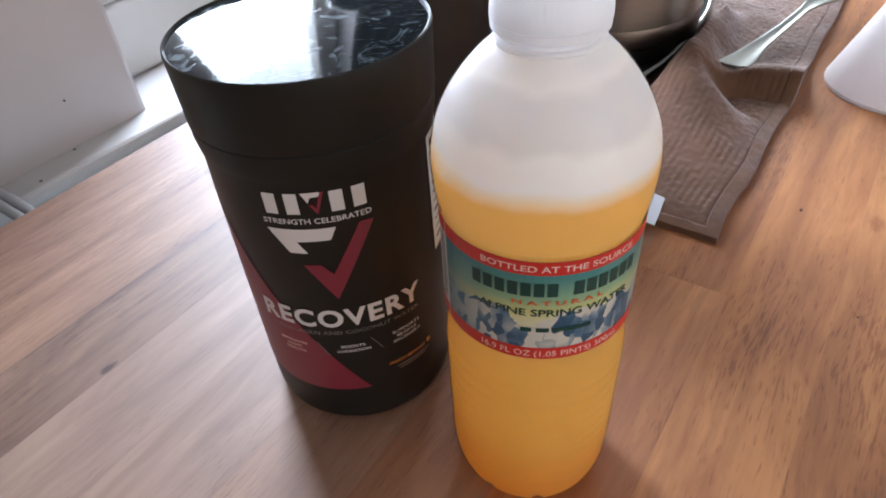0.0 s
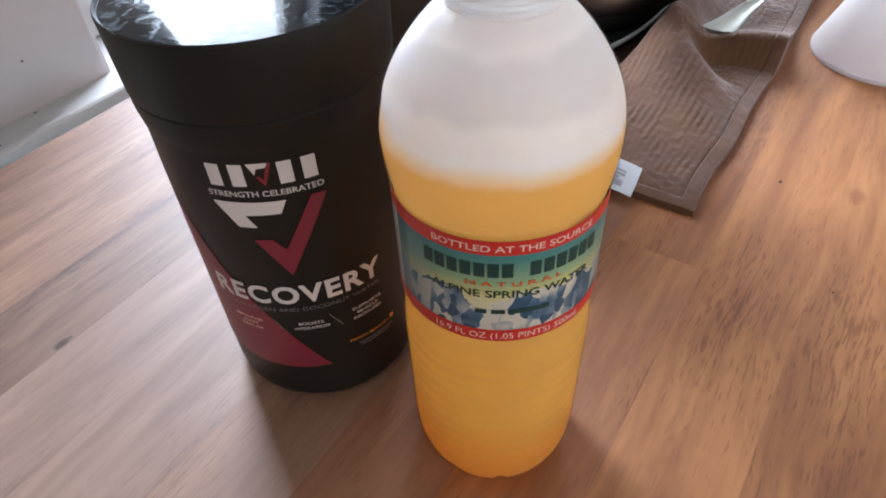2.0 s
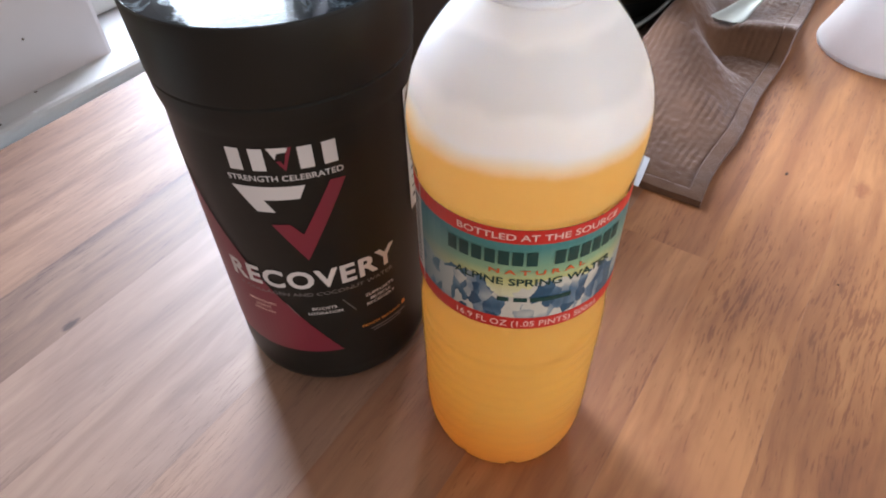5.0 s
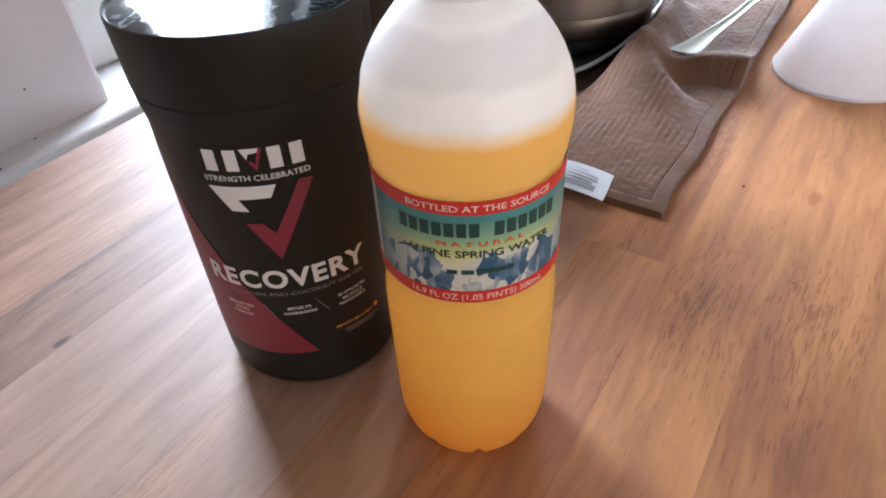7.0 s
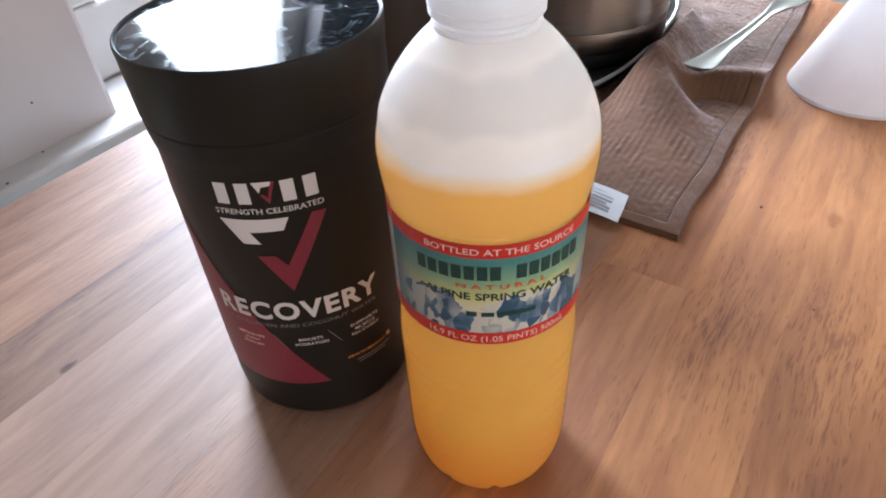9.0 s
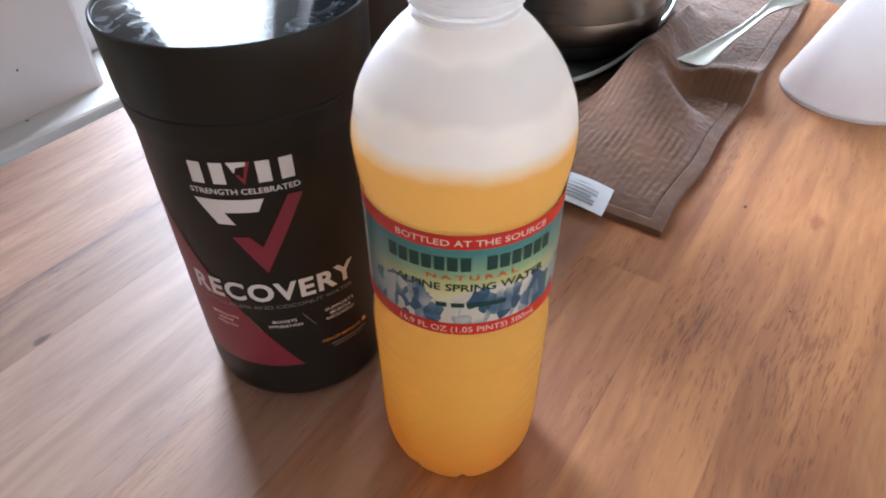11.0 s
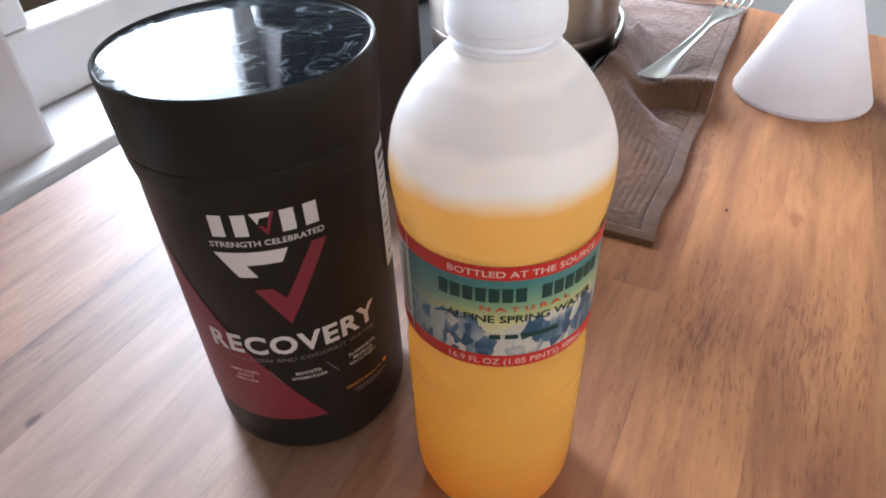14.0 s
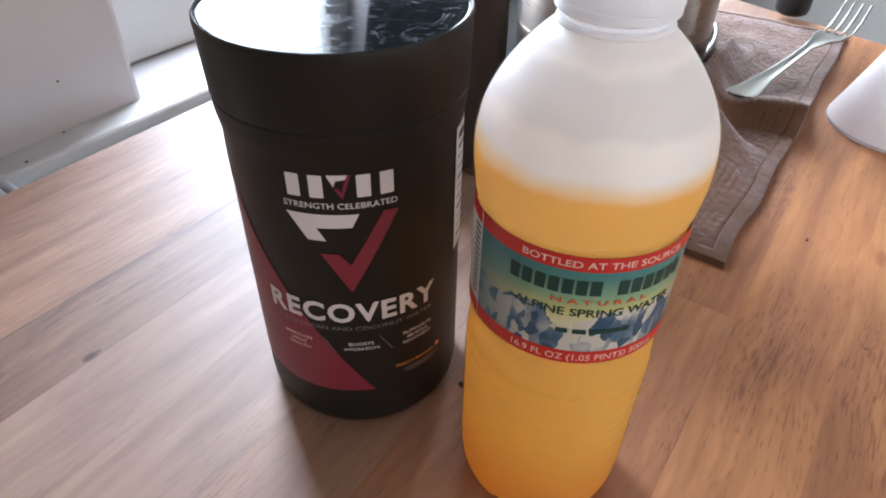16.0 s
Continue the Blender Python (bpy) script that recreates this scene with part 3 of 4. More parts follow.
# window sheen painted in: paler, less saturated staves towards the window
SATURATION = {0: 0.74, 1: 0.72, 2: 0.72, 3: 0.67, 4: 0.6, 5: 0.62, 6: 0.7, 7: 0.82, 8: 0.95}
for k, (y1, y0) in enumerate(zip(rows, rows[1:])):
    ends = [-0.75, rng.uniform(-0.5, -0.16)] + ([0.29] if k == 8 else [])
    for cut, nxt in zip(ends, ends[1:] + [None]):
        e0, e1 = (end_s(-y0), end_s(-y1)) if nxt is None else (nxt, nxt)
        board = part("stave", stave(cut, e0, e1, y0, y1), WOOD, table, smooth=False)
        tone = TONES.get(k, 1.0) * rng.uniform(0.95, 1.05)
        # weaker grain on staves 4 to 7 also stands in for the glare
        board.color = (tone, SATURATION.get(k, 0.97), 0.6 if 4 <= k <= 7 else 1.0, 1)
for sx in (-0.68, 0.62):
    for yy in (0.40, -0.48):
        part("leg", box(sx - 0.03, sx + 0.03, yy - 0.03, yy + 0.03, FLOOR, -0.032, 0.004), WOOD, table, smooth=False)

# ---- tub ----
TUB = (-0.0414, 0.2334)
RT = 0.0447
tub = empty("powder_tub", pose(*TUB, TABLE, 0, 0.35, 0))
tagged(tub, "black plastic supplement powder tub with glossy screw lid", "tub")
part("body", turned([(0, 0.0), (0.0405, 0.0), (0.0425, 0.0008), (0.0438, 0.003), (0.0444, 0.0065), (RT, 0.011), (RT, 0.1355), (0.0452, 0.1375), (0.0460, 0.143), (0.0462, 0.1472), (0.0455, 0.148), (0, 0.148)], 128), BLACK, tub)
lid = part("lid", turned([(0, 0.148), (0.0452, 0.148), (0.0463, 0.1484), (0.0465, 0.1495), (0.0471, 0.170), (0.0473, 0.1726), (0.0471, 0.1740), (0.0466, 0.1744), (0.0461, 0.1739), (0.0459, 0.1732), (0, 0.1732)], 160), BLACK, tub, "black screw lid")
part("lid_top", turned([(0.04585, 0.1733), (0.0450, 0.17355), (0, 0.17355)], 160), LID_MAT, lid, "scratched glossy top of the lid")


def deg(a):
    return radians(a) * RT


PR = RT + 0.00025


def tub_print(name, bm, material, lift=0.0, label=""):
    return part(name, outward(wrapped(bm, PR + lift)), material, tub, label, smooth=False)


def z_at(a, z):
    return (deg(a), z)


tub_print("colour_panel", polygon([z_at(9.3, 0.0245), z_at(-17.4, 0.0576), z_at(-80, 0.1335), z_at(-112, 0.1335), z_at(-112, 0.0245)]), PRINT_MAGENTA, 0, "magenta corner panel")
w5 = deg(51.0) / 5.0
for i in (0, 1, 3, 4):
    tub_print("brand_bar", bars([(deg(-25) + w5 * (i + 0.5), 0.1284, w5 * 0.6, 0.0088)]), PRINT_WHITE, 0.0001)
tub_print("small_flag", polygon([z_at(-4.9, 0.133), z_at(4.0, 0.133), z_at(3.2, 0.1312), z_at(-1.0, 0.1308), z_at(-2.2, 0.1285)]), PRINT_WHITE, 0.0001)
tub_print("small_check", polygon([z_at(3.6, 0.133), z_at(5.6, 0.133), z_at(1.4, 0.1236), z_at(-2.0, 0.1278), z_at(-0.2, 0.1279), z_at(1.2, 0.1262)]), PRINT_MAGENTA, 0.0001)
tub_print("slogan", lettering("STRENGTH CELEBRATED", deg(51.2), 0.0024, 0, 0.1196, 0.012), PRINT_WHITE, 0.0001)
tub_print("flag", polygon([z_at(-25, 0.1172), z_at(8, 0.1172), z_at(4.4, 0.1116), z_at(-11.7, 0.1113), z_at(-7.7, 0.1058), z_at(-16.3, 0.1060)]), PRINT_WHITE, 0.0001)
tub_print("check", polygon([z_at(26, 0.1168), z_at(18.9, 0.1172), z_at(2.4, 0.0948), z_at(-2.8, 0.1000), z_at(-11.3, 0.1000), z_at(1.8, 0.0815)]), PRINT_MAGENTA, 0.0001)
tub_print("title", lettering("RECOVERY", deg(92), 0.0096, deg(0.8), 0.0662, 0.032, 1.12), PRINT_WHITE, 0.0002)
tub_print("subtitle", lettering("+ COLLAGEN AND COCONUT WATER", deg(86), 0.0021, deg(1.5), 0.0613), PRINT_GREY, 0.0002)
for k, w in enumerate(("IMPROVES", "JOINT", "HEALTH")):
    tub_print("claim", lettering(w, deg((17, 10, 13)[k]), 0.0016, deg(-30.5), 0.0535 - 0.0027 * k, 0.01), PALE_PINK, 0.0002)
for k, w in enumerate(("BOOSTS", "HYDRATION")):
    tub_print("claim", lettering(w, deg((13, 18)[k]), 0.0017, deg(3.8), 0.0526 - 0.0029 * k, 0.012), PRINT_WHITE, 0.0002)
for k, w in enumerate(("SUPPORTS", "MUSCLE", "RECOVERY")):
    tub_print("claim", lettering(w, deg((18, 13, 18)[k]), 0.0017, deg(35), 0.0535 - 0.0027 * k, 0.012), PRINT_WHITE, 0.0002)
for a0 in (-16, 13.5):
    tub_print("slash", polygon([z_at(a0, 0.0565), z_at(a0 + 0.5, 0.0565), z_at(a0 + 6.5, 0.0482), z_at(a0 + 6.0, 0.0482)]), PRINT_GREY, 0.0002)
tub_print("flavour", lettering("PEACH MANGO", deg(25), 0.0016, deg(34), 0.0352, 0.01), PRINT_ORANGE, 0.0002)
tub_print("flavour_mark", bars([(deg(49.5), 0.0366, 0.0022, 0.0024)]), PRINT_ORANGE, 0.0002)
tub_print("small_print", bars([(deg(38), 0.0325, deg(24), 0.0007), (deg(37), 0.0308, deg(19), 0.0006)]), PRINT_GREY, 0.0002)
tub_print("facts_panel", polygon([z_at(66, 0.080), z_at(125, 0.080), z_at(125, 0.1352), z_at(66, 0.1352)]), PAPER, 0.0001, "white facts panel with plain text bars")
tub_print("facts_text", bars([(deg(90), 0.1312, deg(42), 0.003)] + [(deg(94), 0.1265 - 0.0045 * k, deg(50), 0.0007 if k % 3 else 0.0014) for k in range(10)]), INK, 0.0003)

# ---- bottle ----
BOT = (0.0331, 0.1667)
bottle = empty("drink_bottle", pose(*BOT, TABLE, 0, 0.5, 0))
tagged(bottle, "clear plastic water bottle of foamy orange drink with white cap", "bottle")
OUT = [(0.0210, 0.0010), (0.0246, 0.0016), (0.0286, 0.0056), (0.0311, 0.0125), (0.0321, 0.021), (0.0323, 0.05), (0.0324, 0.075), (0.0321, 0.0865), (0.0312, 0.0925), (0.03135, 0.097), (0.0316, 0.100), (0.0317, 0.12), (0.0317, 0.1385), (0.0326, 0.1425), (0.0335, 0.150), (0.0336, 0.157), (0.0326, 0.1640), (0.0305, 0.1700), (0.0276, 0.1755), (0.0241, 0.1805), (0.0203, 0.1850), (0.0172, 0.1880), (0.0146, 0.1900), (0.0134, 0.1925), (0.0133, 0.2)]


def bottle_wall(shrink, z0, z1, per=18):
    prof = [(max(r - shrink, 0.001), z) for r, z in smooth_profile(OUT, per) if z0 <= z <= z1]
    bm = turned([(0, prof[0][1]), *prof, (0, prof[-1][1])], 140)
    for v in bm.verts:
        r = math.hypot(v.co.x, v.co.y)
        if r < 1e-5:
            continue
        a = math.atan2(v.co.x, -v.co.y)
        k = 1.0
        # five feet at the bottom and faint ribs on the lower body
        if v.co.z < 0.02:
            k -= 0.17 * max(0.0, 1 - v.co.z / 0.012) * max(0, math.cos(9 * a + 0.4)) ** 12
        if 0.022 < v.co.z < 0.085:
            k += 0.008 * math.sin((v.co.z - 0.022) / 0.0063 * 2 * math.pi)
        # dent in the shoulder
        d = math.hypot((a + math.radians(72)) * 0.032 / 0.011, (v.co.z - 0.1625) / 0.0032)
        k -= 0.045 * math.exp(-d * d)
        d = math.hypot((a + math.radians(64)) * 0.032 / 0.009, (v.co.z - 0.1565) / 0.003)
        k += 0.02 * math.exp(-d * d)
        v.co.x *= k
        v.co.y *= k
    return bm


part("drink", bottle_wall(0.0005, 0.0, 0.1995), LIQUID, bottle, "cloudy orange drink under thick white foam")
shell = part("shell", bottle_wall(0.0, 0.0, 0.2), CLEAR, bottle, "clear thin plastic wall")
shell.visible_shadow = False


def cap():
    prof = [(0, 0.2078), (0.0112, 0.2078), (0.0134, 0.2072), (0.0146, 0.2058), (0.0151, 0.2035), (0.0153, 0.2010), (0.0156, 0.1985), (0.0157, 0.1962), (0.0151, 0.1957), (0.0155, 0.1951), (0.0155, 0.1938), (0.0149, 0.1932), (0.0135, 0.1932)]
    bm = turned(prof, 180)
    for v in bm.verts:
        if 0.1965 < v.co.z < 0.204 and math.hypot(v.co.x, v.co.y) > 0.015:
            a = math.atan2(v.co.y, v.co.x)
            k = 1 + 0.0018 * math.copysign(1, math.sin(60 * a))
            v.co.x *= k
            v.co.y *= k
    return bm


part("cap", cap(), CAP_MAT, bottle, "white ribbed screw cap")
part("neck_ring", turned([(0.0133, 0.1897), (0.0146, 0.1900), (0.0149, 0.1906), (0.0146, 0.1912), (0.0133, 0.1915)], 96), CAP_MAT, bottle)
RB = 0.0321


def arc(a):
    return radians(a) * RB


def bottle_print(name, bm, material, lift=0.0, label="", owner=None):
    return part(name, outward(wrapped(bm, RB + lift)), material, owner or bottle, label, smooth=False)


film_label = bottle_print("label", polygon([(arc(-73), 0.0992), (arc(85), 0.0992), (arc(85), 0.1397), (arc(-73), 0.1397)]), LABEL, 0, "printed label with mountains under a green sky")
bottle_print("label_back", polygon([(arc(85), 0.0992), (arc(287), 0.0992), (arc(287), 0.1397), (arc(85), 0.1397)]), PAPER, 0, "pale back of the label")
bottle_print("red_band", polygon([(arc(-73), 0.1347), (arc(287), 0.1347), (arc(287), 0.1397), (arc(-73), 0.1397)]), RED_BAND, 0.0001, "red top band", film_label)
bottle_print("red_band", polygon([(arc(-73), 0.0992), (arc(287), 0.0992), (arc(287), 0.1043), (arc(-73), 0.1043)]), RED_BAND, 0.0001, "red bottom band", film_label)
bottle_print("back_bars", bars([(arc(-79), 0.1075 + 0.0021 * k, 0.004, 0.0008) for k in range(13)]), INK, 0.0002, "", film_label)
bottle_print("top_text", lettering("BOTTLED AT THE SOURCE", arc(85), 0.0023, 0, 0.1360, 0.015), PALE_PINK, 0.0002, "", film_label)
wl = arc(97) / 14
for i in range(14):
    if i != 7:
        bottle_print("brand_bar", bars([(arc(-49) + wl * (i + 0.5), 0.1291, wl * 0.78, 0.0052)]), GREEN_INK, 0.0002, "", film_label)
bottle_print("kind_text", lettering("N A T U R A L", arc(50), 0.0018, 0, 0.1230, 0.02), RED_TEXT, 0.0002, "", film_label)
bottle_print("name_text", lettering("ALPINE SPRING WATER", arc(88), 0.0029, 0, 0.1185, 0.015), GREEN_INK, 0.0002, "", film_label)
bottle_print("maker_mark", bars([(arc(-17), 0.1125, arc(6), 0.0018), (arc(-8), 0.1125, arc(7), 0.0018), (arc(8), 0.1125, arc(22), 0.0018)]), GREEN_INK, 0.0002, "", film_label)
bottle_print("bottom_text", lettering("16.9 FL OZ (1.05 PINTS) 500mL", arc(84), 0.0026, arc(-1), 0.1005, 0.008), PALE_PINK, 0.0002, "", film_label)

# ---- pot on its tray ----
POT = (0.171, 0.582)
TRAY = sn(0.562, -0.265).xy
TRAY_A, TRAY_B = 0.160, 0.125
tray = empty("oval_tray", Matrix.Translation((*TRAY, 0.0085)) @ M0)
tagged(tray, "dark oval metal tray under the steel pot", "tray")


def oval(profile):
    """A lathe body with a rim of radius 0.11, squared and stretched into the tray's oval."""
    bm = turned(profile, 160)
    for v in bm.verts:
        r = math.hypot(v.co.x, v.co.y)
        if r > 1e-6:
            k = r / 0.11 / (abs(v.co.x / r) ** 3 + abs(v.co.y / r) ** 3) ** (1 / 3) / r
            v.co.x *= k * TRAY_A
            v.co.y *= k * TRAY_B
    return bm


part("dish", oval([(0, 0.0), (0.098, 0.0), (0.103, 0.002), (0.107, 0.010), (0.1085, 0.0125), (0.1065, 0.0125), (0.102, 0.004), (0, 0.004)]), TRAY_MAT, tray)
part("rim", oval([(0.1066, 0.0124), (0.1068, 0.0145), (0.1082, 0.0153), (0.1098, 0.0146), (0.11, 0.0134), (0.1088, 0.0122)]), TRAY_RIM, tray, "bare metal rim")
pot = empty("steel_pot", pose(*POT, 0.0126))
tagged(pot, "brushed stainless steel cooking pot with dark base", "pot")
part("base", turned([(0, 0.0), (0.076, 0.0), (0.082, 0.002), (0.0840, 0.006), (0.0843, 0.014), (0, 0.014)], 128), POT_BLACK, pot, "black base")
part("foot_band", turned([(0.080, 0.014), (0.0846, 0.0142), (0.0852, 0.016), (0.0854, 0.031), (0.0848, 0.0322), (0.080, 0.0322)], 160), POT_BAND, pot, "dull steel band round the foot")
part("body", turned([(0.080, 0.0324), (0.0853, 0.0326), (0.0856, 0.034), (0.0855, 0.165), (0.089, 0.168), (0.089, 0.170), (0.082, 0.170), (0.082, 0.036), (0, 0.036)], 160), STEEL, pot)

# ---- dark canister behind the tub ----
CANISTER = (0.0006, 0.4395)
canister = empty("canister", pose(*CANISTER, 0.0068))
tagged(canister, "tall dark brown glazed canister standing on the towel", "canister")
part("body", turned(smooth_profile([(0.0, 0.0), (0.047, 0.0), (0.0505, 0.002), (0.052, 0.006), (0.052, 0.06), (0.0522, 0.12), (0.0518, 0.19), (0.0505, 0.198), (0.047, 0.2015)], 4), 128), CANISTER_MAT, canister)
part("lid", turned([(0.048, 0.2015), (0.0508, 0.2025), (0.0512, 0.205), (0.0505, 0.212), (0.047, 0.216), (0.012, 0.2175), (0.0085, 0.2185), (0.010, 0.229), (0.0075, 0.2325), (0, 0.233)], 96), CANISTER_MAT, canister)

# ---- cloth ----
CL_A = Vector((0.166, 0.287, 0))
CU, CV = U, Vector((-0.788, 0.6157, 0))


def ease(x):
    x = max(0.0, min(1.0, x))
    return x * x * (3 - 2 * x)


def cloth_height(a, b):
    z = 0.0048
    # a broad swell that leans against the tray and breaks over into a pocket
    d = (a - 0.106 - 0.66 * b - 2.6 * b * b) * 0.78 + 0.003 * noise.noise(Vector((a * 15, b * 15, 6)))
    swell = 0.031 * ease((b + 0.004) / 0.085) * (math.exp(-d * d / 0.0030) if d < 0 else math.exp(-d * d / 0.00055))
    # it runs on along the tray's side as a soft ridge
    middle = 0.077 + 0.10 * (a - 0.165) + 0.004 * noise.noise(Vector((a * 18, 0, 11)))
    ridge = 0.031 * math.exp(-((b - middle) / 0.019) ** 2) * ease((a - 0.13) / 0.06) * ease((0.35 - a) / 0.06)
    z += (swell ** 3 + ridge ** 3) ** (1 / 3)
    z -= 0.010 * math.exp(-((a - 0.168) / 0.015) ** 2 - ((b - 0.030) / 0.026) ** 2)
    # the lip behind the pocket
    e = (a - 0.203) * 0.95 + b * 0.30 + 0.007 * noise.noise(Vector((a * 25, b * 25, 8)))
    z += 0.018 * math.exp(-e * e / (0.00016 if e < 0 else 0.0010)) * ease((0.080 - b) / 0.05)
    z += 0.0025 * noise.noise(Vector((a * 13, b * 13, 3))) * ease((a - 0.10) / 0.1) * ease(b / 0.03)
    z += 0.0013 * noise.noise(Vector((a * 30, b * 30, 0)))
    p = CL_A + CU * a + CV * b
    off = p - Vector((*TRAY, 0))
    far = (abs(off.dot(CU) / TRAY_A) ** 3 + abs(off.dot(CV) / TRAY_B) ** 3) ** (1 / 3)
    k = ease((far - 1.0) / 0.10)
    near = ease(((p.xy - Vector(CANISTER)).length - 0.056) / 0.012)
    return 0.0052 * (1 - k * near) + max(z, 0.0042) * k * near


def cloth():
    bm = bmesh.new()
    la, lb, na, nb = 0.445, 0.30, 260, 330
    grid = []
    for i in range(na + 1):
        line = []
        for j in range(nb + 1):
            a, b = la * i / na, lb * j / nb
            edge = min(a, b, la - a)
            z = cloth_height(a, b)
            if edge > 0.0095:
                z += (0.0004 + 0.0006 * noise.noise(Vector((a * 40, b * 40, 9)))) * abs(math.sin((b + 0.002 * noise.noise(Vector((a * 14, b * 14, 2)))) / 0.0047 * math.pi)) + 0.0006 * noise.noise(Vector((a * 260, b * 260, 1)))
            elif edge > 0.0083:
                z -= 0.0004
            else:
                z += 0.0007 * min(1.0, edge / 0.003) + 0.0003 * noise.noise(Vector((a * 200, b * 200, 1)))
            wob = 0.0014 * noise.noise(Vector((a * 18, b * 18, 4))) + 0.004 * noise.noise(Vector((a * 13, b * 6, 7)))
            p = CL_A + CU * (a + 0.4 * wob) + CV * (b - wob)
            line.append(bm.verts.new((p.x, p.y, z)))
        grid.append(line)
    for i in range(na):
        for j in range(nb):
            bm.faces.new((grid[i][j], grid[i + 1][j], grid[i + 1][j + 1], grid[i][j + 1]))
    rim = [e for e in bm.edges if len(e.link_faces) == 1]
    down = bmesh.ops.extrude_edge_only(bm, edges=rim)
    for v in down["geom"]:
        if isinstance(v, bmesh.types.BMVert):
            v.co.z = 0.0004
    bmesh.ops.recalc_face_normals(bm, faces=bm.faces)
    return bm


towel = tagged(link(cloth(), "dish_towel", CLOTH), "rumpled brown ribbed cotton dish towel on the table", "towel")


def sheet(corners, z, lift, thick):
    """A small soft sheet between four corners, curled up along its middle."""
    bm = bmesh.new()
    n = 12
    c = [Vector((*p, z)) for p in corners]
    grid = []
    for i in range(n + 1):
        line = []
        for j in range(n + 1):
            x, y = i / n, j / n
            p = (c[0] * (1 - x) + c[1] * x) * (1 - y) + (c[3] * (1 - x) + c[2] * x) * y
            p.z += lift * math.sin(math.pi * x) + 0.0006 * math.sin(5 * y + 2 * x)
            line.append(bm.verts.new(p))
        grid.append(line)
    for i in range(n):
        for j in range(n):
            bm.faces.new((grid[i][j], grid[i + 1][j], grid[i + 1][j + 1], grid[i][j + 1]))
    bmesh.ops.recalc_face_normals(bm, faces=bm.faces)
    if sum(f.normal.z for f in bm.faces) < 0:
        bmesh.ops.reverse_faces(bm, faces=bm.faces)
    bmesh.ops.solidify(bm, geom=list(bm.faces), thickness=thick)
    return bm


TAG = [(0.1185, 0.3555), (0.1480, 0.3270), (0.1330, 0.3015), (0.1035, 0.3300)]
tag = link(sheet(TAG, 0.0072, 0.0012, 0.0004), "care_tag", TAG_MAT)
tagged(tag, "small white care tag with grey text on the brown towel", "tag")
ca, cb, cc2, cd = (Vector((*p, 0)) for p in TAG)
for k in range(6):
    y = 0.2 + 0.115 * k
    p0, p1 = ca.lerp(cd, y), cb.lerp(cc2, y)
    x0, x1 = (0.2, 0.8) if k % 3 else (0.26, 0.72)
    q = [p0.lerp(p1, x0), p0.lerp(p1, x1)]
    w = (cd - ca).normalized() * 0.0011
    part("text_bar", sheet([(v.x, v.y) for v in (q[0], q[1], q[1] + w, q[0] + w)], 0.0079, 0.0009, 0.0002), PRINT_BLUE, tag)

# ---- fork ----


def fork_blade():
    """Handle, neck and four curved tines as one swept plate."""
    path = [(0.2435, 0.4650, 0.0215, 0.0098), (0.2452, 0.4672, 0.0212, 0.0116), (0.2540, 0.4765, 0.0190, 0.0112), (0.2640, 0.4870, 0.0170, 0.0098), (0.2800, 0.5030, 0.0160, 0.0076), (0.3000, 0.5210, 0.0155, 0.0058), (0.3220, 0.5370, 0.0190, 0.0045), (0.3420, 0.5500, 0.0250, 0.0042), (0.3560, 0.5580, 0.0285, 0.0085), (0.3640, 0.5620, 0.0295, 0.0125), (0.3760, 0.5720, 0.0290, 0.0130)]
    bm = bmesh.new()
    pts = [Vector(p[:3]) for p in path]
    rings = []
    for i, (p, row) in enumerate(zip(pts, path)):
        d = (pts[min(i + 1, len(pts) - 1)] - pts[max(i - 1, 0)]).normalized()
        side = d.cross(Vector((0, 0, 1))).normalized()
        up = side.cross(d)
        w, th = row[3], 0.0011
        rings.append([bm.verts.new(p + side * x * w + up * y * th) for x, y in ((-1, -0.4), (-0.8, -1), (0.8, -1), (1, -0.4), (1, 0.8), (0.8, 1), (0.6, 0.3), (-0.6, 0.3), (-0.8, 1), (-1, 0.8))])
    n = len(rings[0])
    for a, c in zip(rings, rings[1:]):
        for k in range(n):
            bm.faces.new((a[k], a[(k + 1) % n], c[(k + 1) % n], c[k]))
    bm.faces.new(rings[0])
    bm.faces.new(rings[-1])
    bmesh.ops.recalc_face_normals(bm, faces=bm.faces)
    return bm


fork = empty("fork", Matrix.Translation((0.004, 0.005, 0)))
tagged(fork, "polished steel fork lying on the brown towel", "fork")
part("handle", fork_blade(), FORK_STEEL, fork)
fd = Vector((0.0550, 0.0500, 0)).normalized()
fs = Vector((fd.y, -fd.x, 0))
for k in range(4):
    x = (-1.5 + k) * 0.0076
    base = Vector((0.3750, 0.5710, 0.0290)) + fs * x
    part("tine", tube([base + fd * (0.055 * t) + Vector((0, 0, 0.016 * t * t - 0.006 * math.sin(math.pi * t))) for t in (0, 0.15, 0.3, 0.45, 0.6, 0.75, 0.9, 1.0)], 0.0012, 8), FORK_STEEL, fork)

# ---- small dark jar ----
jar = empty("small_jar", pose(0.408, 0.700, 0.0066))
tagged(jar, "small dark glass jar standing on the towel's end", "jar")
part("body", turned([(0, 0), (0.0135, 0), (0.0165, 0.002), (0.0178, 0.006), (0.0178, 0.034), (0.0165, 0.038), (0, 0.038)], 64), POT_BLACK, jar)
part("cap", turned([(0.0172, 0.0375), (0.0176, 0.039), (0.0176, 0.050), (0.0165, 0.0515), (0, 0.0515)], 64), BRASS, jar, "brass-coloured cap")

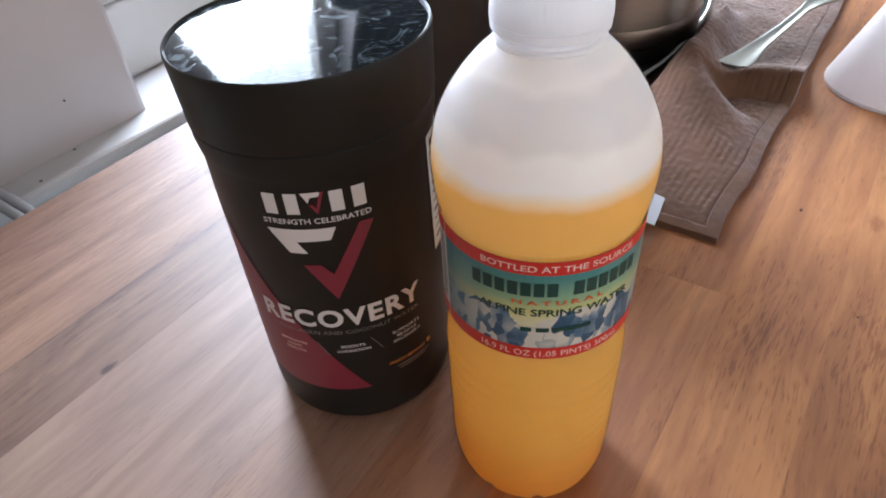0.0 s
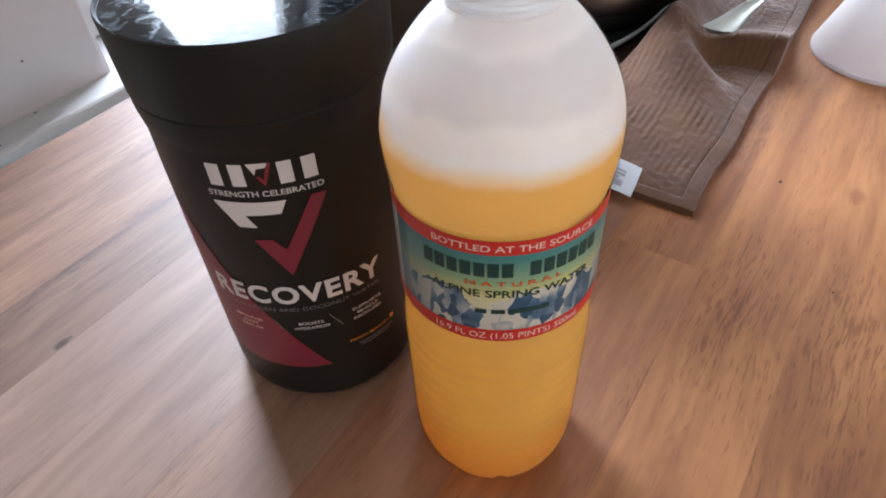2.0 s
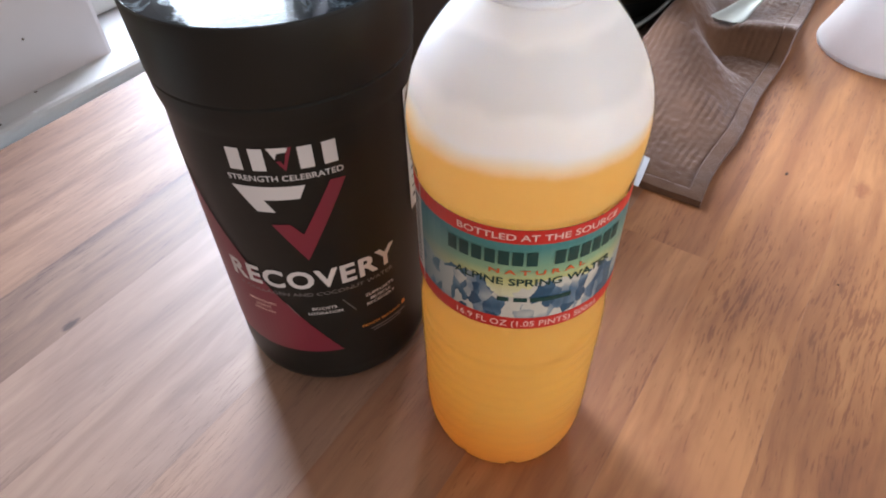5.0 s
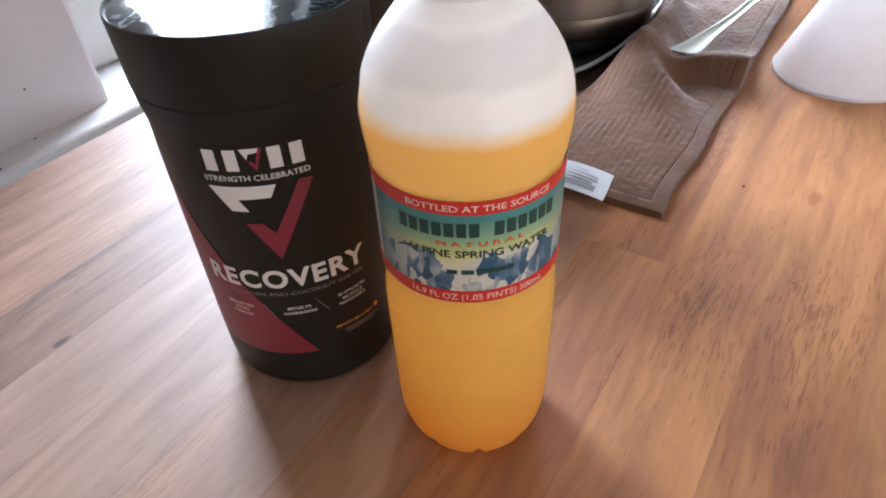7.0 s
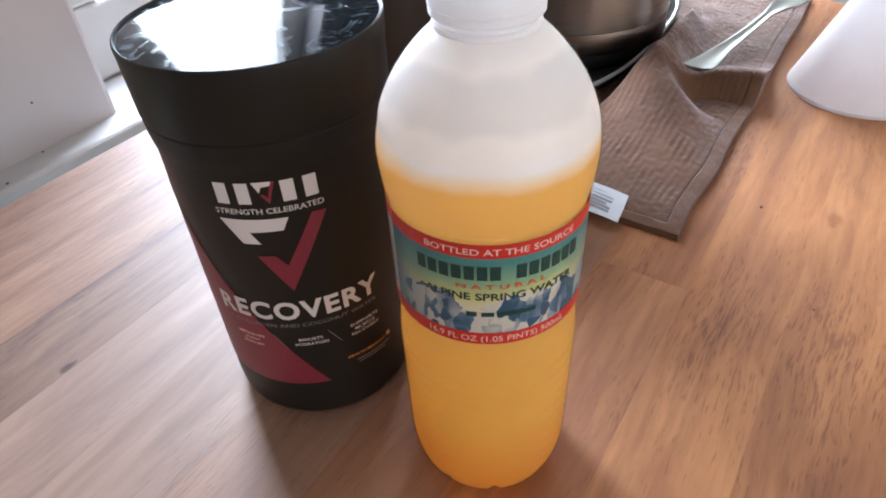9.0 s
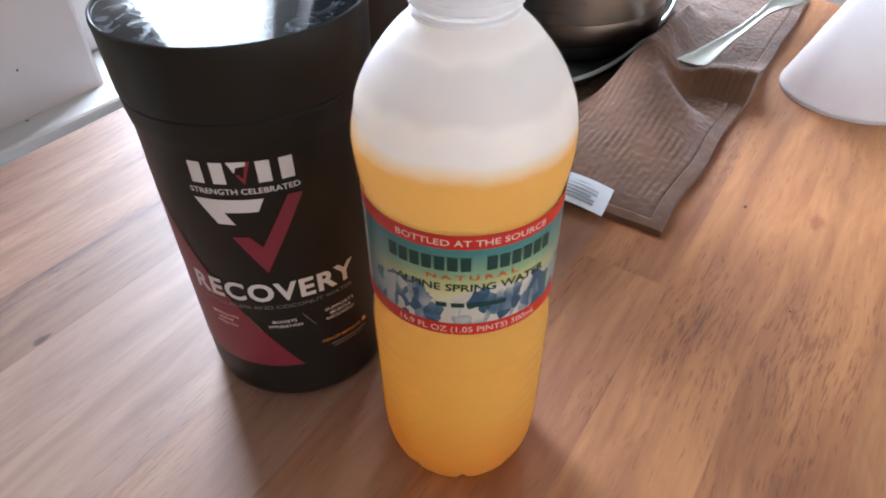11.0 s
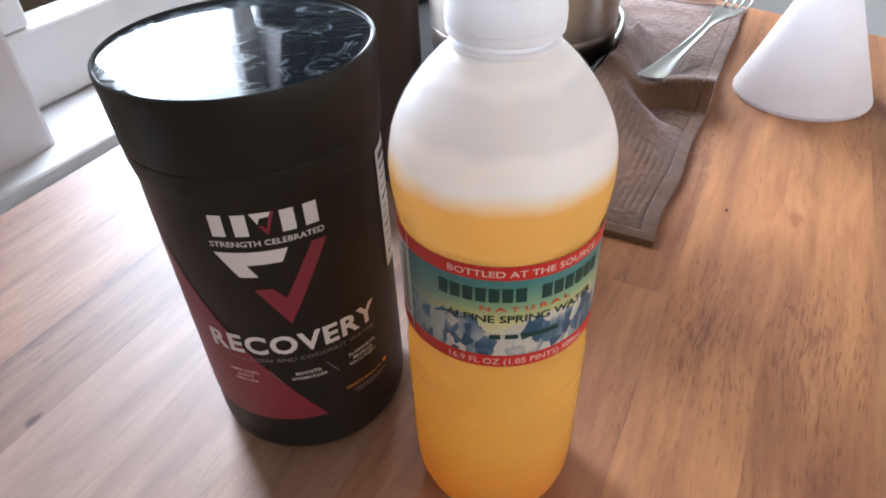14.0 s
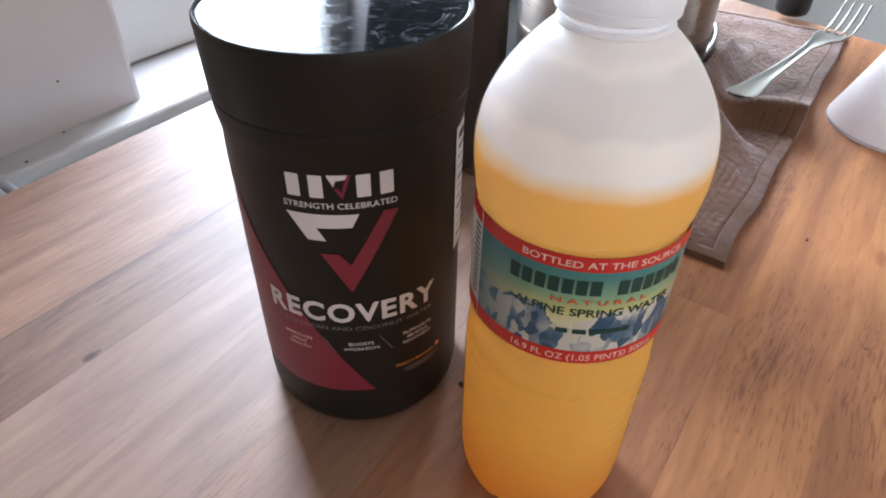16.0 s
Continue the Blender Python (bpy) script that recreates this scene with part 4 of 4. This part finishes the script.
# ---- funnel ----
CONE = (0.3785, 0.4515)
funnel = empty("white_funnel", pose(*CONE, 0.0))
tagged(funnel, "white plastic cone standing wide end down on the table", "funnel")
part("cone", turned([(0.0500, 0.0030), (0.0536, 0.0032), (0.009, 0.112), (0.0078, 0.113), (0.0078, 0.111)], 128), CONE_MAT, funnel)
part("lip", turned([(0.0510, 0.0), (0.0538, 0.0), (0.0542, 0.0010), (0.0541, 0.0022), (0.0537, 0.0033), (0.0510, 0.0033)], 128), CONE_MAT, funnel)

# ---- plate ----
plate = empty("china_plate", pose(-0.338, 0.197, 0.0))
tagged(plate, "pale glazed china plate on the table", "plate")
part("dish", turned([(0, 0.002), (0.05, 0.002), (0.052, 0.0), (0.056, 0.0), (0.058, 0.003), (0.094, 0.018), (0.0965, 0.020), (0.094, 0.0212), (0.056, 0.007), (0, 0.006)], 128), PLATE_MAT, plate)

# ---- crumbs on the table, chips in the wall paint ----


def fleck(r, flat, seed):
    """A small uneven grain."""
    bm = bmesh.new()
    bmesh.ops.create_icosphere(bm, subdivisions=2, radius=r)
    for v in bm.verts:
        v.co *= 1 + 0.5 * noise.noise(v.co / r * 0.9 + Vector((seed, 0, 0)))
        v.co.z *= flat
    low = min(v.co.z for v in bm.verts)
    for v in bm.verts:
        v.co.z -= low
    return bm


CRUMB = blotchy("dark_crumb", (0.022, 0.013, 0.009), (0.05, 0.028, 0.018), 0.8, 400.0)
for k, (x, y, r) in enumerate(((0.0053, 0.2085, 0.0018), (0.2292, 0.3109, 0.0008), (0.2145, 0.2215, 0.0005))):
    crumb = link(fleck(r, 0.6, k), "crumb", CRUMB)
    crumb.matrix_world = pose(x, y, TABLE)
    tagged(crumb, "tiny dark brown crumb lying on the wooden table", "crumb", "crumbs on the table")
CHIP = blotchy("bare_plaster_chip", (0.10, 0.075, 0.055), (0.16, 0.12, 0.09), 0.9, 300.0)
for k, (q, r) in enumerate(((sn(0.2352, WALL_N, 0.011), 0.0011), (sn(0.2223, -0.5715, SILL), 0.0014), (sn(0.178, -0.552, SILL - 0.001), 0.0016))):
    chip = link(fleck(r, 0.3, k + 5), "paint_chip", CHIP)
    up = N if k == 0 else Vector((0, 0, 1))
    chip.matrix_world = Matrix.Translation(q) @ up.to_track_quat("Z", "X").to_matrix().to_4x4()
    tagged(chip, "small brown chip in the white window paint", "paint chip", "chips in the paint")
